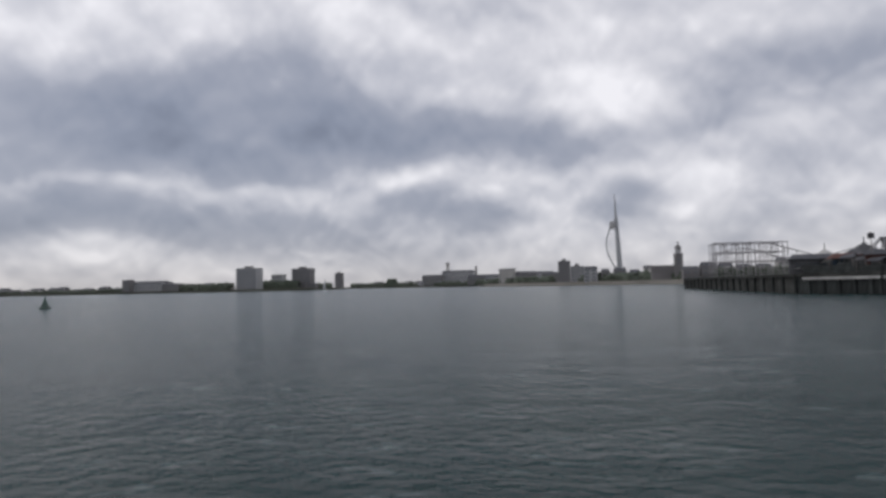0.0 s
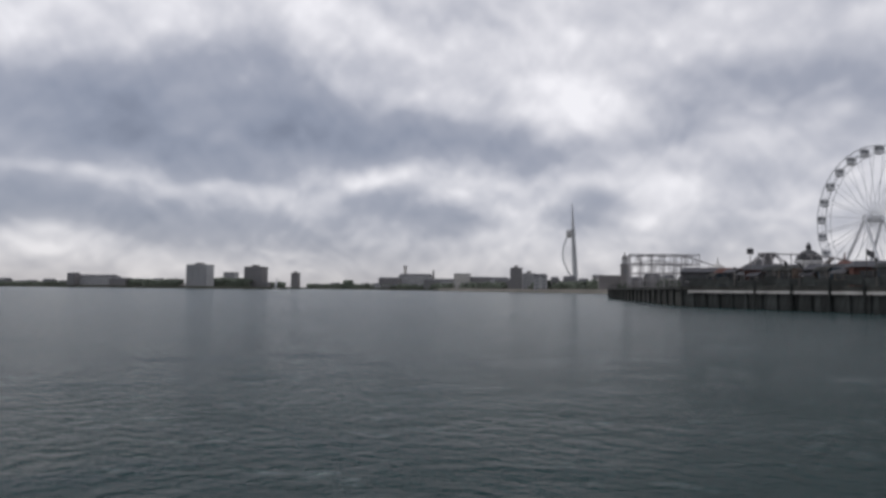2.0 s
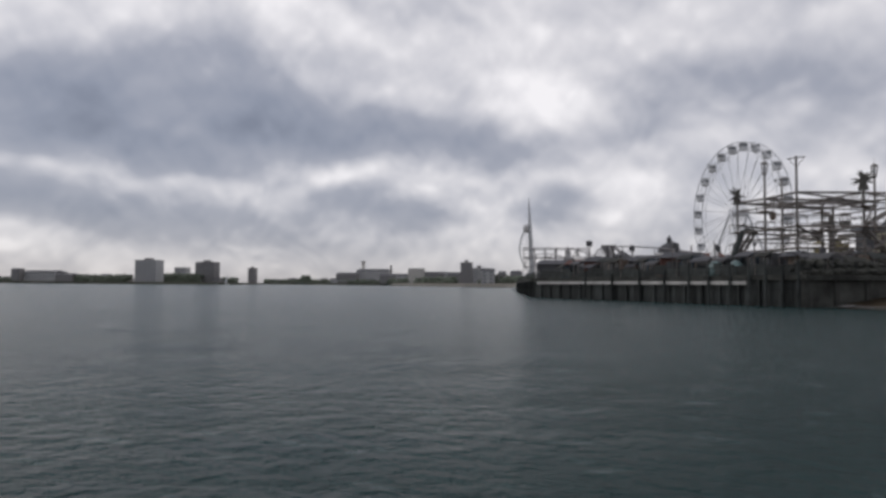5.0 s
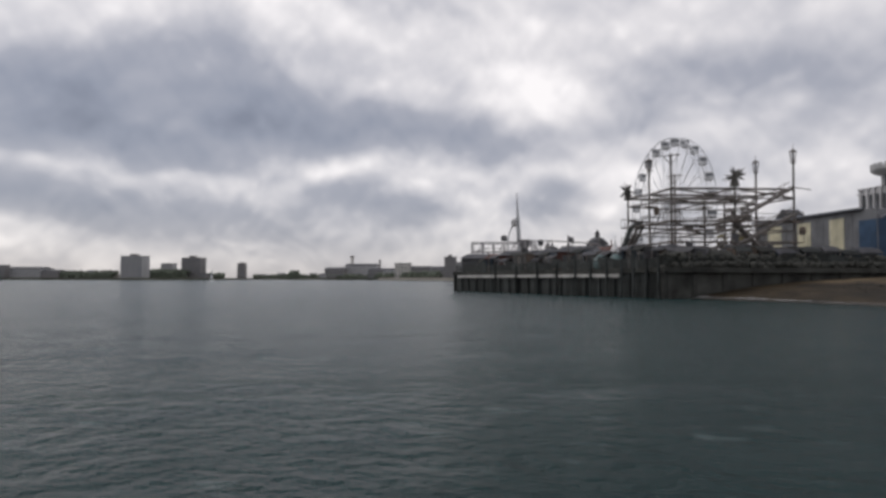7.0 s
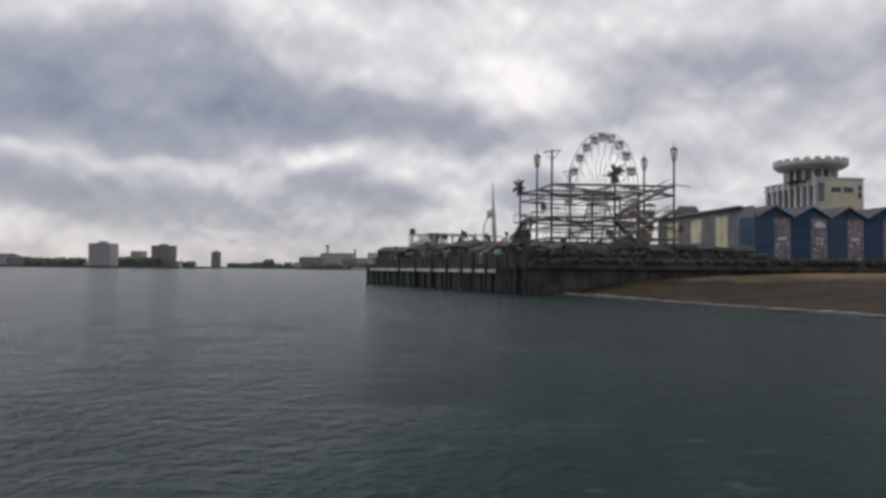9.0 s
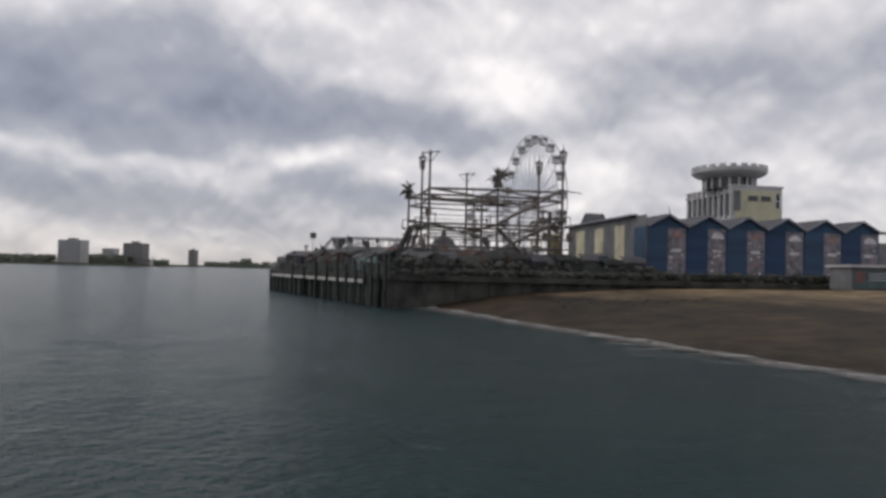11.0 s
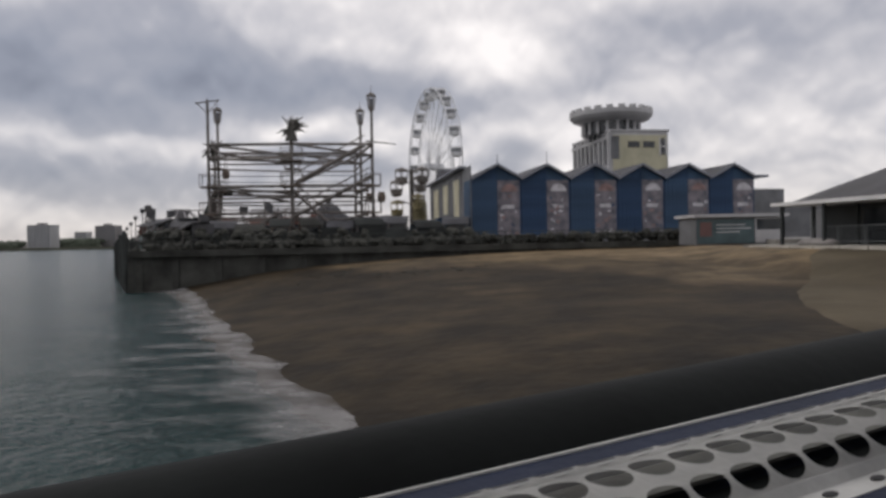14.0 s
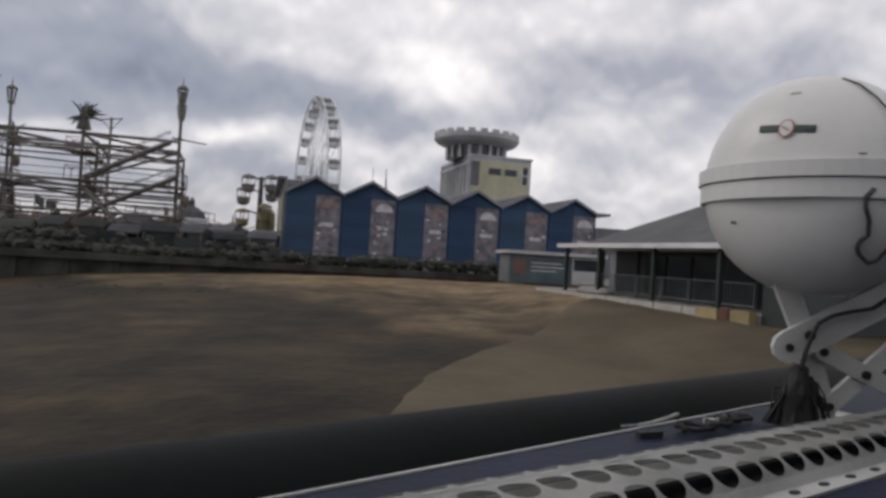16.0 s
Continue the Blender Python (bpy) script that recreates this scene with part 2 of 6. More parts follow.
M = {
    "sand": material("wet_sand", (0.022, 0.0172, 0.0102), 0.7, 0, 0.22, 0.35, 0.9, second=(0.052, 0.0375, 0.021), detail_scale=2.4, shine=0.12),
    "pale_sand": material("pale_packed_sand", (0.085, 0.070, 0.047), 0.85, 0, 0.25, 0.32, 0.5, detail_scale=3, shine=0.15),
    "land": material("far_ground", (0.10, 0.10, 0.075), 0.9, 0, 0.01, 0.3, 0),
    "far_beach": material("far_shingle", (0.27, 0.25, 0.22), 0.9, 0, 0.02, 0.2, 0),
    "paving": material("promenade_concrete", (0.22, 0.215, 0.20), 0.8, 0, 0.3, 0.25, 0.2),
    "pier_timber": material("tarred_pier_timber", (0.040, 0.044, 0.043), 0.8, 0, 0.8, 0.4, 0.5, per_piece=0.35, shine=0.2),
    "pier_wall": material("weathered_pier_wall", (0.048, 0.049, 0.045), 0.85, 0, 0.5, 0.6, 0.4, shine=0.2),
    "pale_beam": material("bleached_beam", (0.42, 0.41, 0.39), 0.7, 0, 0.5, 0.3, 0.2),
    "rope_steel": material("brown_painted_steel", (0.155, 0.14, 0.13), 0.55, 0.2, 0.9, 0.35, 0.2, per_piece=0.2),
    "rope_deck": material("ride_planks", (0.13, 0.10, 0.08), 0.75, 0, 1.2, 0.35, 0.4, per_piece=0.25),
    "palm": material("grey_green_fronds", (0.082, 0.078, 0.070), 0.8, 0, 2.0, 0.4, 0.2),
    "white_steel": material("white_ride_steel", (0.62, 0.63, 0.65), 0.45, 0, 0.6, 0.15, 0.1),
    "grey_steel": material("grey_galvanised_steel", (0.32, 0.33, 0.34), 0.45, 0.5, 0.8, 0.25, 0.15),
    "gondola": material("white_gondola_shell", (0.58, 0.59, 0.61), 0.4, 0, 1.5, 0.15, 0.05),
    "glass_dark": material("dark_glazing", (0.03, 0.035, 0.04), 0.12, 0, 0.6, 0.3, 0),
    "coaster": material("weathered_coaster_steel", (0.30, 0.29, 0.295), 0.5, 0.3, 0.7, 0.3, 0.1),
    "hut_blue": material("navy_cladding", (0.025, 0.054, 0.112), 0.7, 0, 0.6, 0.35, 0.2, shine=0.3),
    "hut_blue_pale": material("faded_blue_cladding", (0.036, 0.070, 0.125), 0.7, 0, 0.6, 0.35, 0.2, shine=0.3),
    "poster": material("faded_poster", (0.125, 0.135, 0.175), 0.6, 0, 1.3, 0.5, 0.05, second=(0.25, 0.225, 0.25)),
    "poster_red": material("faded_red_print", (0.23, 0.15, 0.145), 0.6, 0, 1.5, 0.4, 0),
    "poster_white": material("pale_print", (0.48, 0.47, 0.50), 0.6, 0, 2.0, 0.3, 0),
    "hut_roof": material("dark_felt_roof", (0.065, 0.066, 0.075), 0.8, 0, 0.7, 0.3, 0.3),
    "barge": material("weathered_bargeboard", (0.20, 0.215, 0.25), 0.6, 0, 1.0, 0.25, 0.2),
    "cream": material("cream_panel", (0.50, 0.47, 0.34), 0.7, 0, 0.5, 0.25, 0.1),
    "slate_panel": material("grey_panel", (0.14, 0.145, 0.155), 0.7, 0, 0.5, 0.3, 0.1),
    "tower_white": material("grey_white_render", (0.43, 0.43, 0.44), 0.75, 0, 0.4, 0.2, 0.15),
    "tower_yellow": material("pale_yellow_render", (0.46, 0.44, 0.32), 0.75, 0, 0.4, 0.2, 0.15),
    "term_roof": material("grey_slate_roof", (0.065, 0.064, 0.068), 0.7, 0, 0.7, 0.25, 0.3),
    "barrier": material("dull_barrier_steel", (0.13, 0.14, 0.145), 0.6, 0.2, 0.8, 0.3, 0.1),
    "term_wall": material("dark_green_cladding", (0.022, 0.027, 0.028), 0.5, 0, 0.5, 0.35, 0.1),
    "fascia": material("white_fascia", (0.62, 0.62, 0.62), 0.5, 0, 0.7, 0.15, 0.05),
    "kiosk_teal": material("teal_sign_board", (0.06, 0.095, 0.105), 0.5, 0, 0.8, 0.25, 0),
    "kiosk_red": material("red_sign_board", (0.14, 0.075, 0.07), 0.5, 0, 0.8, 0.25, 0),
    "tarp": material("dusty_tarpaulin", (0.24, 0.225, 0.215), 0.8, 0, 1.5, 0.3, 0.4),
    "kerb": material("painted_kerb", (0.36, 0.34, 0.30), 0.7, 0, 0.8, 0.25, 0.2),
    "kerb_yellow": material("worn_yellow_kerb", (0.30, 0.235, 0.12), 0.7, 0, 0.8, 0.35, 0.2),
    "shrub": material("dark_hedge_leaves", (0.046, 0.047, 0.040), 0.9, 0, 0.6, 0.45, 0.3),
    "wood_far": material("far_trees", (0.085, 0.10, 0.075), 0.95, 0, 0.05, 0.35, 0),
    "far_concrete": material("far_concrete", (0.40, 0.40, 0.405), 0.85, 0, 0.03, 0.2, 0),
    "far_dark": material("far_dark_brick", (0.21, 0.20, 0.20), 0.85, 0, 0.03, 0.25, 0),
    "far_pale": material("far_pale_render", (0.55, 0.53, 0.50), 0.85, 0, 0.03, 0.2, 0),
    "far_window": material("far_glazing", (0.14, 0.15, 0.165), 0.3, 0, 0.03, 0.2, 0),
    "spin_white": material("white_painted_tower_steel", (0.36, 0.37, 0.39), 0.5, 0, 0.02, 0.1, 0),
    "buoy": material("weathered_green_buoy_paint", (0.05, 0.085, 0.07), 0.6, 0, 1.5, 0.35, 0.1),
    "booth_red": material("faded_red_stall", (0.12, 0.062, 0.052), 0.85, 0, 0.8, 0.35, 0.1, shine=0.15),
    "booth_blue": material("faded_blue_stall", (0.055, 0.08, 0.105), 0.85, 0, 0.8, 0.35, 0.1, shine=0.15),
    "booth_grey": material("grey_stall", (0.085, 0.085, 0.09), 0.85, 0, 0.8, 0.35, 0.1, shine=0.15),
    "pod_teal": material("faded_teal_fibreglass", (0.10, 0.155, 0.155), 0.45, 0, 1.4, 0.3, 0.05),
    "tub_yellow": material("dull_yellow_tub", (0.22, 0.19, 0.10), 0.5, 0, 1.2, 0.25, 0.05),
    "raft": material("white_fibreglass", (0.60, 0.595, 0.575), 0.38, 0, 1.5, 0.10, 0.04),
    "raft_frame": material("white_painted_alloy", (0.45, 0.45, 0.43), 0.5, 0, 3.0, 0.25, 0.08),
    # skirt rubber; its black also paints the shade under the grating
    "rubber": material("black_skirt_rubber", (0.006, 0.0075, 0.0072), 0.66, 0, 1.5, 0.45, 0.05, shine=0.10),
    "deck_blue": material("blue_side_deck_paint", (0.009, 0.0145, 0.034), 0.65, 0, 2.5, 0.3, 0.1, shine=0.25),
    "hook_grey": material("worn_strap_grey", (0.06, 0.06, 0.058), 0.7, 0, 6, 0.3, 0.1),
    "gondola_glass": material("pale_gondola_glazing", (0.20, 0.21, 0.225), 0.2, 0, 1.5, 0.2, 0),
    "black": material("black_strap", (0.015, 0.015, 0.016), 0.7, 0, 6, 0.3, 0.1),
    "decal_green": material("grey_green_decal", (0.10, 0.15, 0.145), 0.5, 0, 6, 0.2, 0),
    "tray_grey": material("dull_tray_metal", (0.13, 0.13, 0.115), 0.6, 0, 5, 0.35, 0.1),
    "decal_dark": material("dark_grey_decal", (0.07, 0.075, 0.08), 0.5, 0, 6, 0.25, 0),
    "decal_red": material("faded_red_decal", (0.40, 0.17, 0.15), 0.5, 0, 6, 0.2, 0),
}


def foam_material():
    m = material("broken_foam", (0.33, 0.325, 0.325), 0.7, 0, 1.2, 0.25, 0.3)
    t = m.node_tree
    b = t.nodes["Principled BSDF"]
    tc = t.nodes.new("ShaderNodeTexCoord")
    mp = t.nodes.new("ShaderNodeMapping")
    mp.inputs["Rotation"].default_value, mp.inputs["Scale"].default_value = (0, 0, 1.05), (0.4, 1.0, 1.0)
    t.links.new(tc.outputs["Object"], mp.inputs[0])
    n = t.nodes.new("ShaderNodeTexNoise")
    n.inputs["Scale"].default_value, n.inputs["Detail"].default_value, n.inputs["Roughness"].default_value = 0.85, 10, 0.74
    t.links.new(mp.outputs[0], n.inputs["Vector"])
    lace = t.nodes.new("ShaderNodeAttribute")
    lace.attribute_name = "lace"
    a = t.nodes.new("ShaderNodeMath")
    a.operation = "MULTIPLY_ADD"
    t.links.new(lace.outputs["Fac"], a.inputs[0])
    a.inputs[1].default_value = 0.34
    t.links.new(n.outputs["Fac"], a.inputs[2])
    r = t.nodes.new("ShaderNodeMapRange")
    r.inputs["From Min"].default_value, r.inputs["From Max"].default_value = 0.60, 0.86
    r.inputs["To Max"].default_value = 0.52
    t.links.new(a.outputs[0], r.inputs[0])
    cut = t.nodes.new("ShaderNodeMath")
    cut.operation, cut.use_clamp = "MULTIPLY", True
    t.links.new(r.outputs[0], cut.inputs[0])
    edge = t.nodes.new("ShaderNodeMapRange")
    edge.inputs["From Max"].default_value = 0.2
    t.links.new(lace.outputs["Fac"], edge.inputs[0])
    t.links.new(edge.outputs[0], cut.inputs[1])
    t.links.new(cut.outputs[0], b.inputs["Alpha"])
    return m


def water_material():
    m = bpy.data.materials.new("grey_green_sea")
    m.use_nodes = True
    t = m.node_tree
    b = t.nodes["Principled BSDF"]
    b.inputs["Roughness"].default_value, b.inputs["IOR"].default_value = 0.16, 1.33
    b.inputs["Specular IOR Level"].default_value = 0.17
    tc = t.nodes.new("ShaderNodeTexCoord")

    def nz(scale, detail, stretch, rough=0.55):
        mp = t.nodes.new("ShaderNodeMapping")
        mp.inputs["Scale"].default_value = stretch
        mp.inputs["Rotation"].default_value = (0, 0, 0.35)
        t.links.new(tc.outputs["Object"], mp.inputs[0])
        n = t.nodes.new("ShaderNodeTexNoise")
        n.inputs["Scale"].default_value, n.inputs["Detail"].default_value, n.inputs["Roughness"].default_value = scale, detail, rough
        t.links.new(mp.outputs[0], n.inputs["Vector"])
        return n.outputs["Fac"]

    swell, chop, ripple = nz(0.16, 3, (0.6, 1, 1)), nz(0.8, 5, (0.8, 1, 1)), nz(2.7, 6, (0.9, 1, 1))
    h = t.nodes.new("ShaderNodeMath")
    h.operation = "MULTIPLY_ADD"
    t.links.new(chop, h.inputs[0])
    h.inputs[1].default_value = 0.28
    t.links.new(ripple, h.inputs[2])
    bp = t.nodes.new("ShaderNodeBump")
    bp.inputs["Strength"].default_value, bp.inputs["Distance"].default_value = 1.0, 0.34
    t.links.new(h.outputs[0], bp.inputs["Height"])
    t.links.new(bp.outputs[0], b.inputs["Normal"])
    mix = t.nodes.new("ShaderNodeMix")
    mix.data_type = "RGBA"
    mix.inputs["A"].default_value, mix.inputs["B"].default_value = (0.007, 0.026, 0.027, 1), (0.015, 0.040, 0.041, 1)
    t.links.new(swell, mix.inputs["Factor"])
    # small broken crests, and glints on the chop painted as the same pale flecks
    crest_glint = t.nodes.new("ShaderNodeMapRange")
    crest_glint.inputs["From Min"].default_value, crest_glint.inputs["From Max"].default_value = 0.585, 0.70
    t.links.new(nz(1.15, 7, (0.75, 1.3, 1), 0.66), crest_glint.inputs[0])
    mc = t.nodes.new("ShaderNodeMix")
    mc.data_type = "RGBA"
    west = t.nodes.new("ShaderNodeSeparateXYZ")
    t.links.new(tc.outputs["Object"], west.inputs[0])
    rough_water = t.nodes.new("ShaderNodeMapRange")
    rough_water.inputs["From Min"].default_value, rough_water.inputs["From Max"].default_value = 80, 15
    rough_water.inputs["To Min"].default_value = 0.35
    t.links.new(west.outputs[0], rough_water.inputs[0])
    both = t.nodes.new("ShaderNodeMath")
    both.operation = "MULTIPLY"
    t.links.new(crest_glint.outputs[0], both.inputs[0])
    t.links.new(rough_water.outputs[0], both.inputs[1])
    t.links.new(both.outputs[0], mc.inputs["Factor"])
    t.links.new(mix.outputs["Result"], mc.inputs["A"])
    mc.inputs["B"].default_value = (0.095, 0.135, 0.135, 1)
    t.links.new(mc.outputs["Result"], b.inputs["Base Color"])
    return m


def tide_line(m):
    """Sand stays dark and wet below the last tide and dries paler above it."""
    t = m.node_tree
    b = t.nodes["Principled BSDF"]
    old = b.inputs["Base Color"].links[0].from_socket
    geo = t.nodes.new("ShaderNodeNewGeometry")
    sep = t.nodes.new("ShaderNodeSeparateXYZ")
    t.links.new(geo.outputs["Position"], sep.inputs[0])
    n = t.nodes.new("ShaderNodeTexNoise")
    n.inputs["Scale"].default_value, n.inputs["Detail"].default_value = 0.11, 6
    t.links.new(geo.outputs["Position"], n.inputs["Vector"])
    add = t.nodes.new("ShaderNodeMath")
    add.operation = "MULTIPLY_ADD"
    t.links.new(n.outputs["Fac"], add.inputs[0])
    add.inputs[1].default_value = 2.4
    t.links.new(sep.outputs[2], add.inputs[2])
    r = t.nodes.new("ShaderNodeMapRange")
    r.inputs["From Min"].default_value, r.inputs["From Max"].default_value = 2.85, 3.85
    t.links.new(add.outputs[0], r.inputs[0])
    mix = t.nodes.new("ShaderNodeMix")
    mix.data_type = "RGBA"
    mix.inputs["B"].default_value = (0.190, 0.140, 0.083, 1)
    # trodden and wind-blown patches a step or two across
    trod = t.nodes.new("ShaderNodeTexNoise")
    trod.inputs["Scale"].default_value, trod.inputs["Detail"].default_value, trod.inputs["Roughness"].default_value = 0.55, 7, 0.62
    t.links.new(geo.outputs["Position"], trod.inputs["Vector"])
    worn = t.nodes.new("ShaderNodeMapRange")
    worn.inputs["From Min"].default_value, worn.inputs["From Max"].default_value = 0.36, 0.66
    worn.inputs["To Min"].default_value, worn.inputs["To Max"].default_value = 0.52, 1.35
    t.links.new(trod.outputs["Fac"], worn.inputs[0])
    shade = t.nodes.new("ShaderNodeHueSaturation")
    t.links.new(worn.outputs[0], shade.inputs["Value"])
    t.links.new(r.outputs[0], mix.inputs["Factor"])
    t.links.new(old, mix.inputs["A"])
    t.links.new(mix.outputs["Result"], shade.inputs["Color"])
    t.links.new(shade.outputs[0], b.inputs["Base Color"])


tide_line(M["sand"])
M["water"] = water_material()
M["foam"] = foam_material()


# ---------------------------------------------------------------- building helpers
def thing(name, label, category, at=(0, 0, 0), turn=0.0, group="", kind=""):
    ob = new(name)
    ob.matrix_world = pose(*at, 0, 0, turn)
    return tagged(ob, label, category, group, kind)


def part(name, bm, mat, parent=None, label="", smooth=False, kind=""):
    """Links a bmesh as one mesh object under a thing or a part."""
    me = bpy.data.meshes.new(name)
    bmesh.ops.recalc_face_normals(bm, faces=bm.faces)
    if smooth:
        for f in bm.faces:
            f.smooth = True
    bm.to_mesh(me)
    bm.free()
    me.materials.append(M[mat])
    ob = new(name, me)
    ob.parent = parent
    return tagged(ob, label, "", "", kind)


def again(ob, m):
    """The same piece once more, on the same mesh, under the same thing."""
    o = ob.copy()
    scene.collection.objects.link(o)
    o.parent, o.matrix_basis = ob.parent, m
    return o


def box(bm, x0, x1, y0, y1, z0, z1):
    v = [bm.verts.new(p) for p in ((x0, y0, z0), (x1, y0, z0), (x1, y1, z0), (x0, y1, z0), (x0, y0, z1), (x1, y0, z1), (x1, y1, z1), (x0, y1, z1))]
    for f in ((3, 2, 1, 0), (4, 5, 6, 7), (0, 1, 5, 4), (1, 2, 6, 5), (2, 3, 7, 6), (3, 0, 4, 7)):
        bm.faces.new([v[i] for i in f])
    return bm


def boxed(*b):
    return box(bmesh.new(), *b)


def tube(bm, a, b, r0, r1=None, n=6):
    """A round bar from a to b."""
    a, b = Vector(a), Vector(b)
    r1 = r0 if r1 is None else r1
    q = (b - a).to_track_quat("Z", "Y")
    rings = []
    for p, r in ((a, r0), (b, r1)):
        rings.append([bm.verts.new(p + q @ Vector((r * math.cos(2 * math.pi * i / n), r * math.sin(2 * math.pi * i / n), 0))) for i in range(n)])
    for i in range(n):
        j = (i + 1) % n
        bm.faces.new((rings[0][i], rings[0][j], rings[1][j], rings[1][i]))
    bm.faces.new(rings[0][::-1])
    bm.faces.new(rings[1])
    return bm


def tubed(a, b, r0, r1=None, n=6):
    return tube(bmesh.new(), a, b, r0, r1, n)


def bent(points, r, n=5):
    """A round bar bent along points, in one piece."""
    bm = bmesh.new()
    pts = [Vector(p) for p in points]
    rings = []
    for i, p in enumerate(pts):
        d = (pts[min(i + 1, len(pts) - 1)] - pts[max(i - 1, 0)]).normalized()
        side = d.cross(Vector((0, 0, 1)))
        side = side.normalized() if side.length > 0.01 else Vector((1, 0, 0))
        over = side.cross(d).normalized()
        rings.append([bm.verts.new(p + side * r * math.cos(2 * math.pi * k / n) + over * r * math.sin(2 * math.pi * k / n)) for k in range(n)])
    for a, b in zip(rings, rings[1:]):
        for k in range(n):
            j = (k + 1) % n
            bm.faces.new((a[k], a[j], b[j], b[k]))
    bm.faces.new(rings[0][::-1])
    bm.faces.new(rings[-1])
    return bm


def prism(bm, outline, z0, z1):
    lo = [bm.verts.new((x, y, z0)) for x, y in outline]
    hi = [bm.verts.new((x, y, z1)) for x, y in outline]
    bm.faces.new(lo[::-1])
    bm.faces.new(hi)
    for i in range(len(lo)):
        j = (i + 1) % len(lo)
        bm.faces.new((lo[i], lo[j], hi[j], hi[i]))
    return bm


def prismed(outline, z0, z1):
    return prism(bmesh.new(), outline, z0, z1)


def lathe(bm, profile, n=16, centre=(0, 0)):
    """A turned shape round a vertical axis; profile is (radius, z) from bottom to top."""
    rings = [[bm.verts.new((centre[0] + r * math.cos(2 * math.pi * i / n), centre[1] + r * math.sin(2 * math.pi * i / n), z)) for i in range(n)] for r, z in profile]
    for a, b in zip(rings, rings[1:]):
        for i in range(n):
            j = (i + 1) % n
            bm.faces.new((a[i], a[j], b[j], b[i]))
    bm.faces.new(rings[0][::-1])
    bm.faces.new(rings[-1])
    return bm


def clump(bm, x, y, z, r, rng, squash=0.8):
    """An uneven leafy clump of few faces."""
    got = bmesh.ops.create_icosphere(bm, subdivisions=1, radius=r)["verts"]
    for v in got:
        k = rng.uniform(0.65, 1.25)
        v.co = Vector((x + v.co.x * k, y + v.co.y * k, z + v.co.z * k * squash))


def grid_mesh(name, xs, ys, height, mat, smooth=True):
    me = bpy.data.meshes.new(name)
    nx = len(xs)
    verts = [(x, y, height(x, y)) for y in ys for x in xs]
    faces = [(j * nx + i, j * nx + i + 1, (j + 1) * nx + i + 1, (j + 1) * nx + i) for j in range(len(ys) - 1) for i in range(nx - 1)]
    me.from_pydata(verts, [], faces)
    me.polygons.foreach_set("use_smooth", [smooth] * len(faces))
    me.materials.append(M[mat])
    return new(name, me)


# ---------------------------------------------------------------- sea, ground, beach
SHORE = [(-60, 155), (-40, 138), (-5, 116), (10, 107), (22, 99.5), (30, 94), (38, 90.3), (43.5, 87.5), (50, 83.8), (58, 79.8), (68, 75), (74, 71.8), (80, 68.6), (90, 66), (140, 58)]


def along(table, y):
    if y <= table[0][0]:
        return table[0][1]
    for (y0, x0), (y1, x1) in zip(table, table[1:]):
        if y <= y1:
            return x0 + (x1 - x0) * (y - y0) / (y1 - y0)
    return table[-1][1]


def sand_height(x, y):
    d = (x - along(SHORE, y)) * 0.86 + 0.9 * noise.noise(Vector((x * 0.12, y * 0.12, 0.3))) + 0.35 * noise.noise(Vector((x * 0.5, y * 0.5, 2.3)))
    if d < 0:
        return max(-2.5, 0.10 * d)
    rise = min(1.0, max(0.0, (y - 54) / 26))
    h = 2.85 * (1 - math.exp(-d / 10.5)) * (0.58 + 0.42 * rise)
    front = 113.5 + (69.2 - y) * 0.29
    if x > front - 9 and 40 < y < 80:
        side = max(0.0, (front - x) * 0.96)
        k = min(1.0, (y - 40) / 8)
        h = max(h, h * (1 - k) + k * (2.98 - 0.02 * side * side - 0.06 * side - 0.014 * max(0, 70 - y)))
    return h + 0.05 * noise.noise(Vector((x * 0.35, y * 0.35, 5.0))) * min(1, d / 4) + 0.08 * noise.noise(Vector((x * 0.09, y * 0.09, 8.0))) * min(1, d / 8)


def span(a, b, step):
    return [a + (b - a) * i / max(1, round((b - a) / step)) for i in range(max(1, round((b - a) / step)) + 1)]


ground = tagged(part("ground", lathe(bmesh.new(), [(4700, -4.0), (4700, -3.5)], 64), "land"), "dark seabed and ground sheet reaching the horizon", "ground", kind="structure")
beach = tagged(grid_mesh("beach", span(56, 156, 0.8), span(-20, 100, 0.8), sand_height, "sand"), "brown wet sandy beach sloping into the sea", "beach", kind="structure")


def wave(x, y):
    near = max(0.0, 1 - math.hypot(x - 50, y - 30) / 160)
    v = Vector((x * 0.10 + 0.06 * y, y * 0.22 - 0.05 * x, 0.0))
    return near * (0.05 * noise.noise(v) + 0.04 * noise.noise(v * 2.7) + 0.035 * noise.noise(v * 6.1)) - 0.02


tagged(grid_mesh("sea_near", span(-70, 110, 0.9), span(-10, 150, 0.9), wave, "water"), "choppy grey-green sea water near the shore", "water", kind="structure")
far_sea = bmesh.new()
ring = [(-70, -10), (110, -10), (110, 150), (-70, 150)]
rim = [(-4600, -900), (3000, -900), (3000, 4600), (-4600, 4600)]
a = [far_sea.verts.new((x, y, -0.03)) for x, y in ring]
b = [far_sea.verts.new((x, y, -0.03)) for x, y in rim]
for i in range(4):
    j = (i + 1) % 4
    far_sea.faces.new((a[i], a[j], b[j], b[i]))
tagged(part("sea_far", far_sea, "water"), "grey open water of the harbour approach", "water", kind="structure")

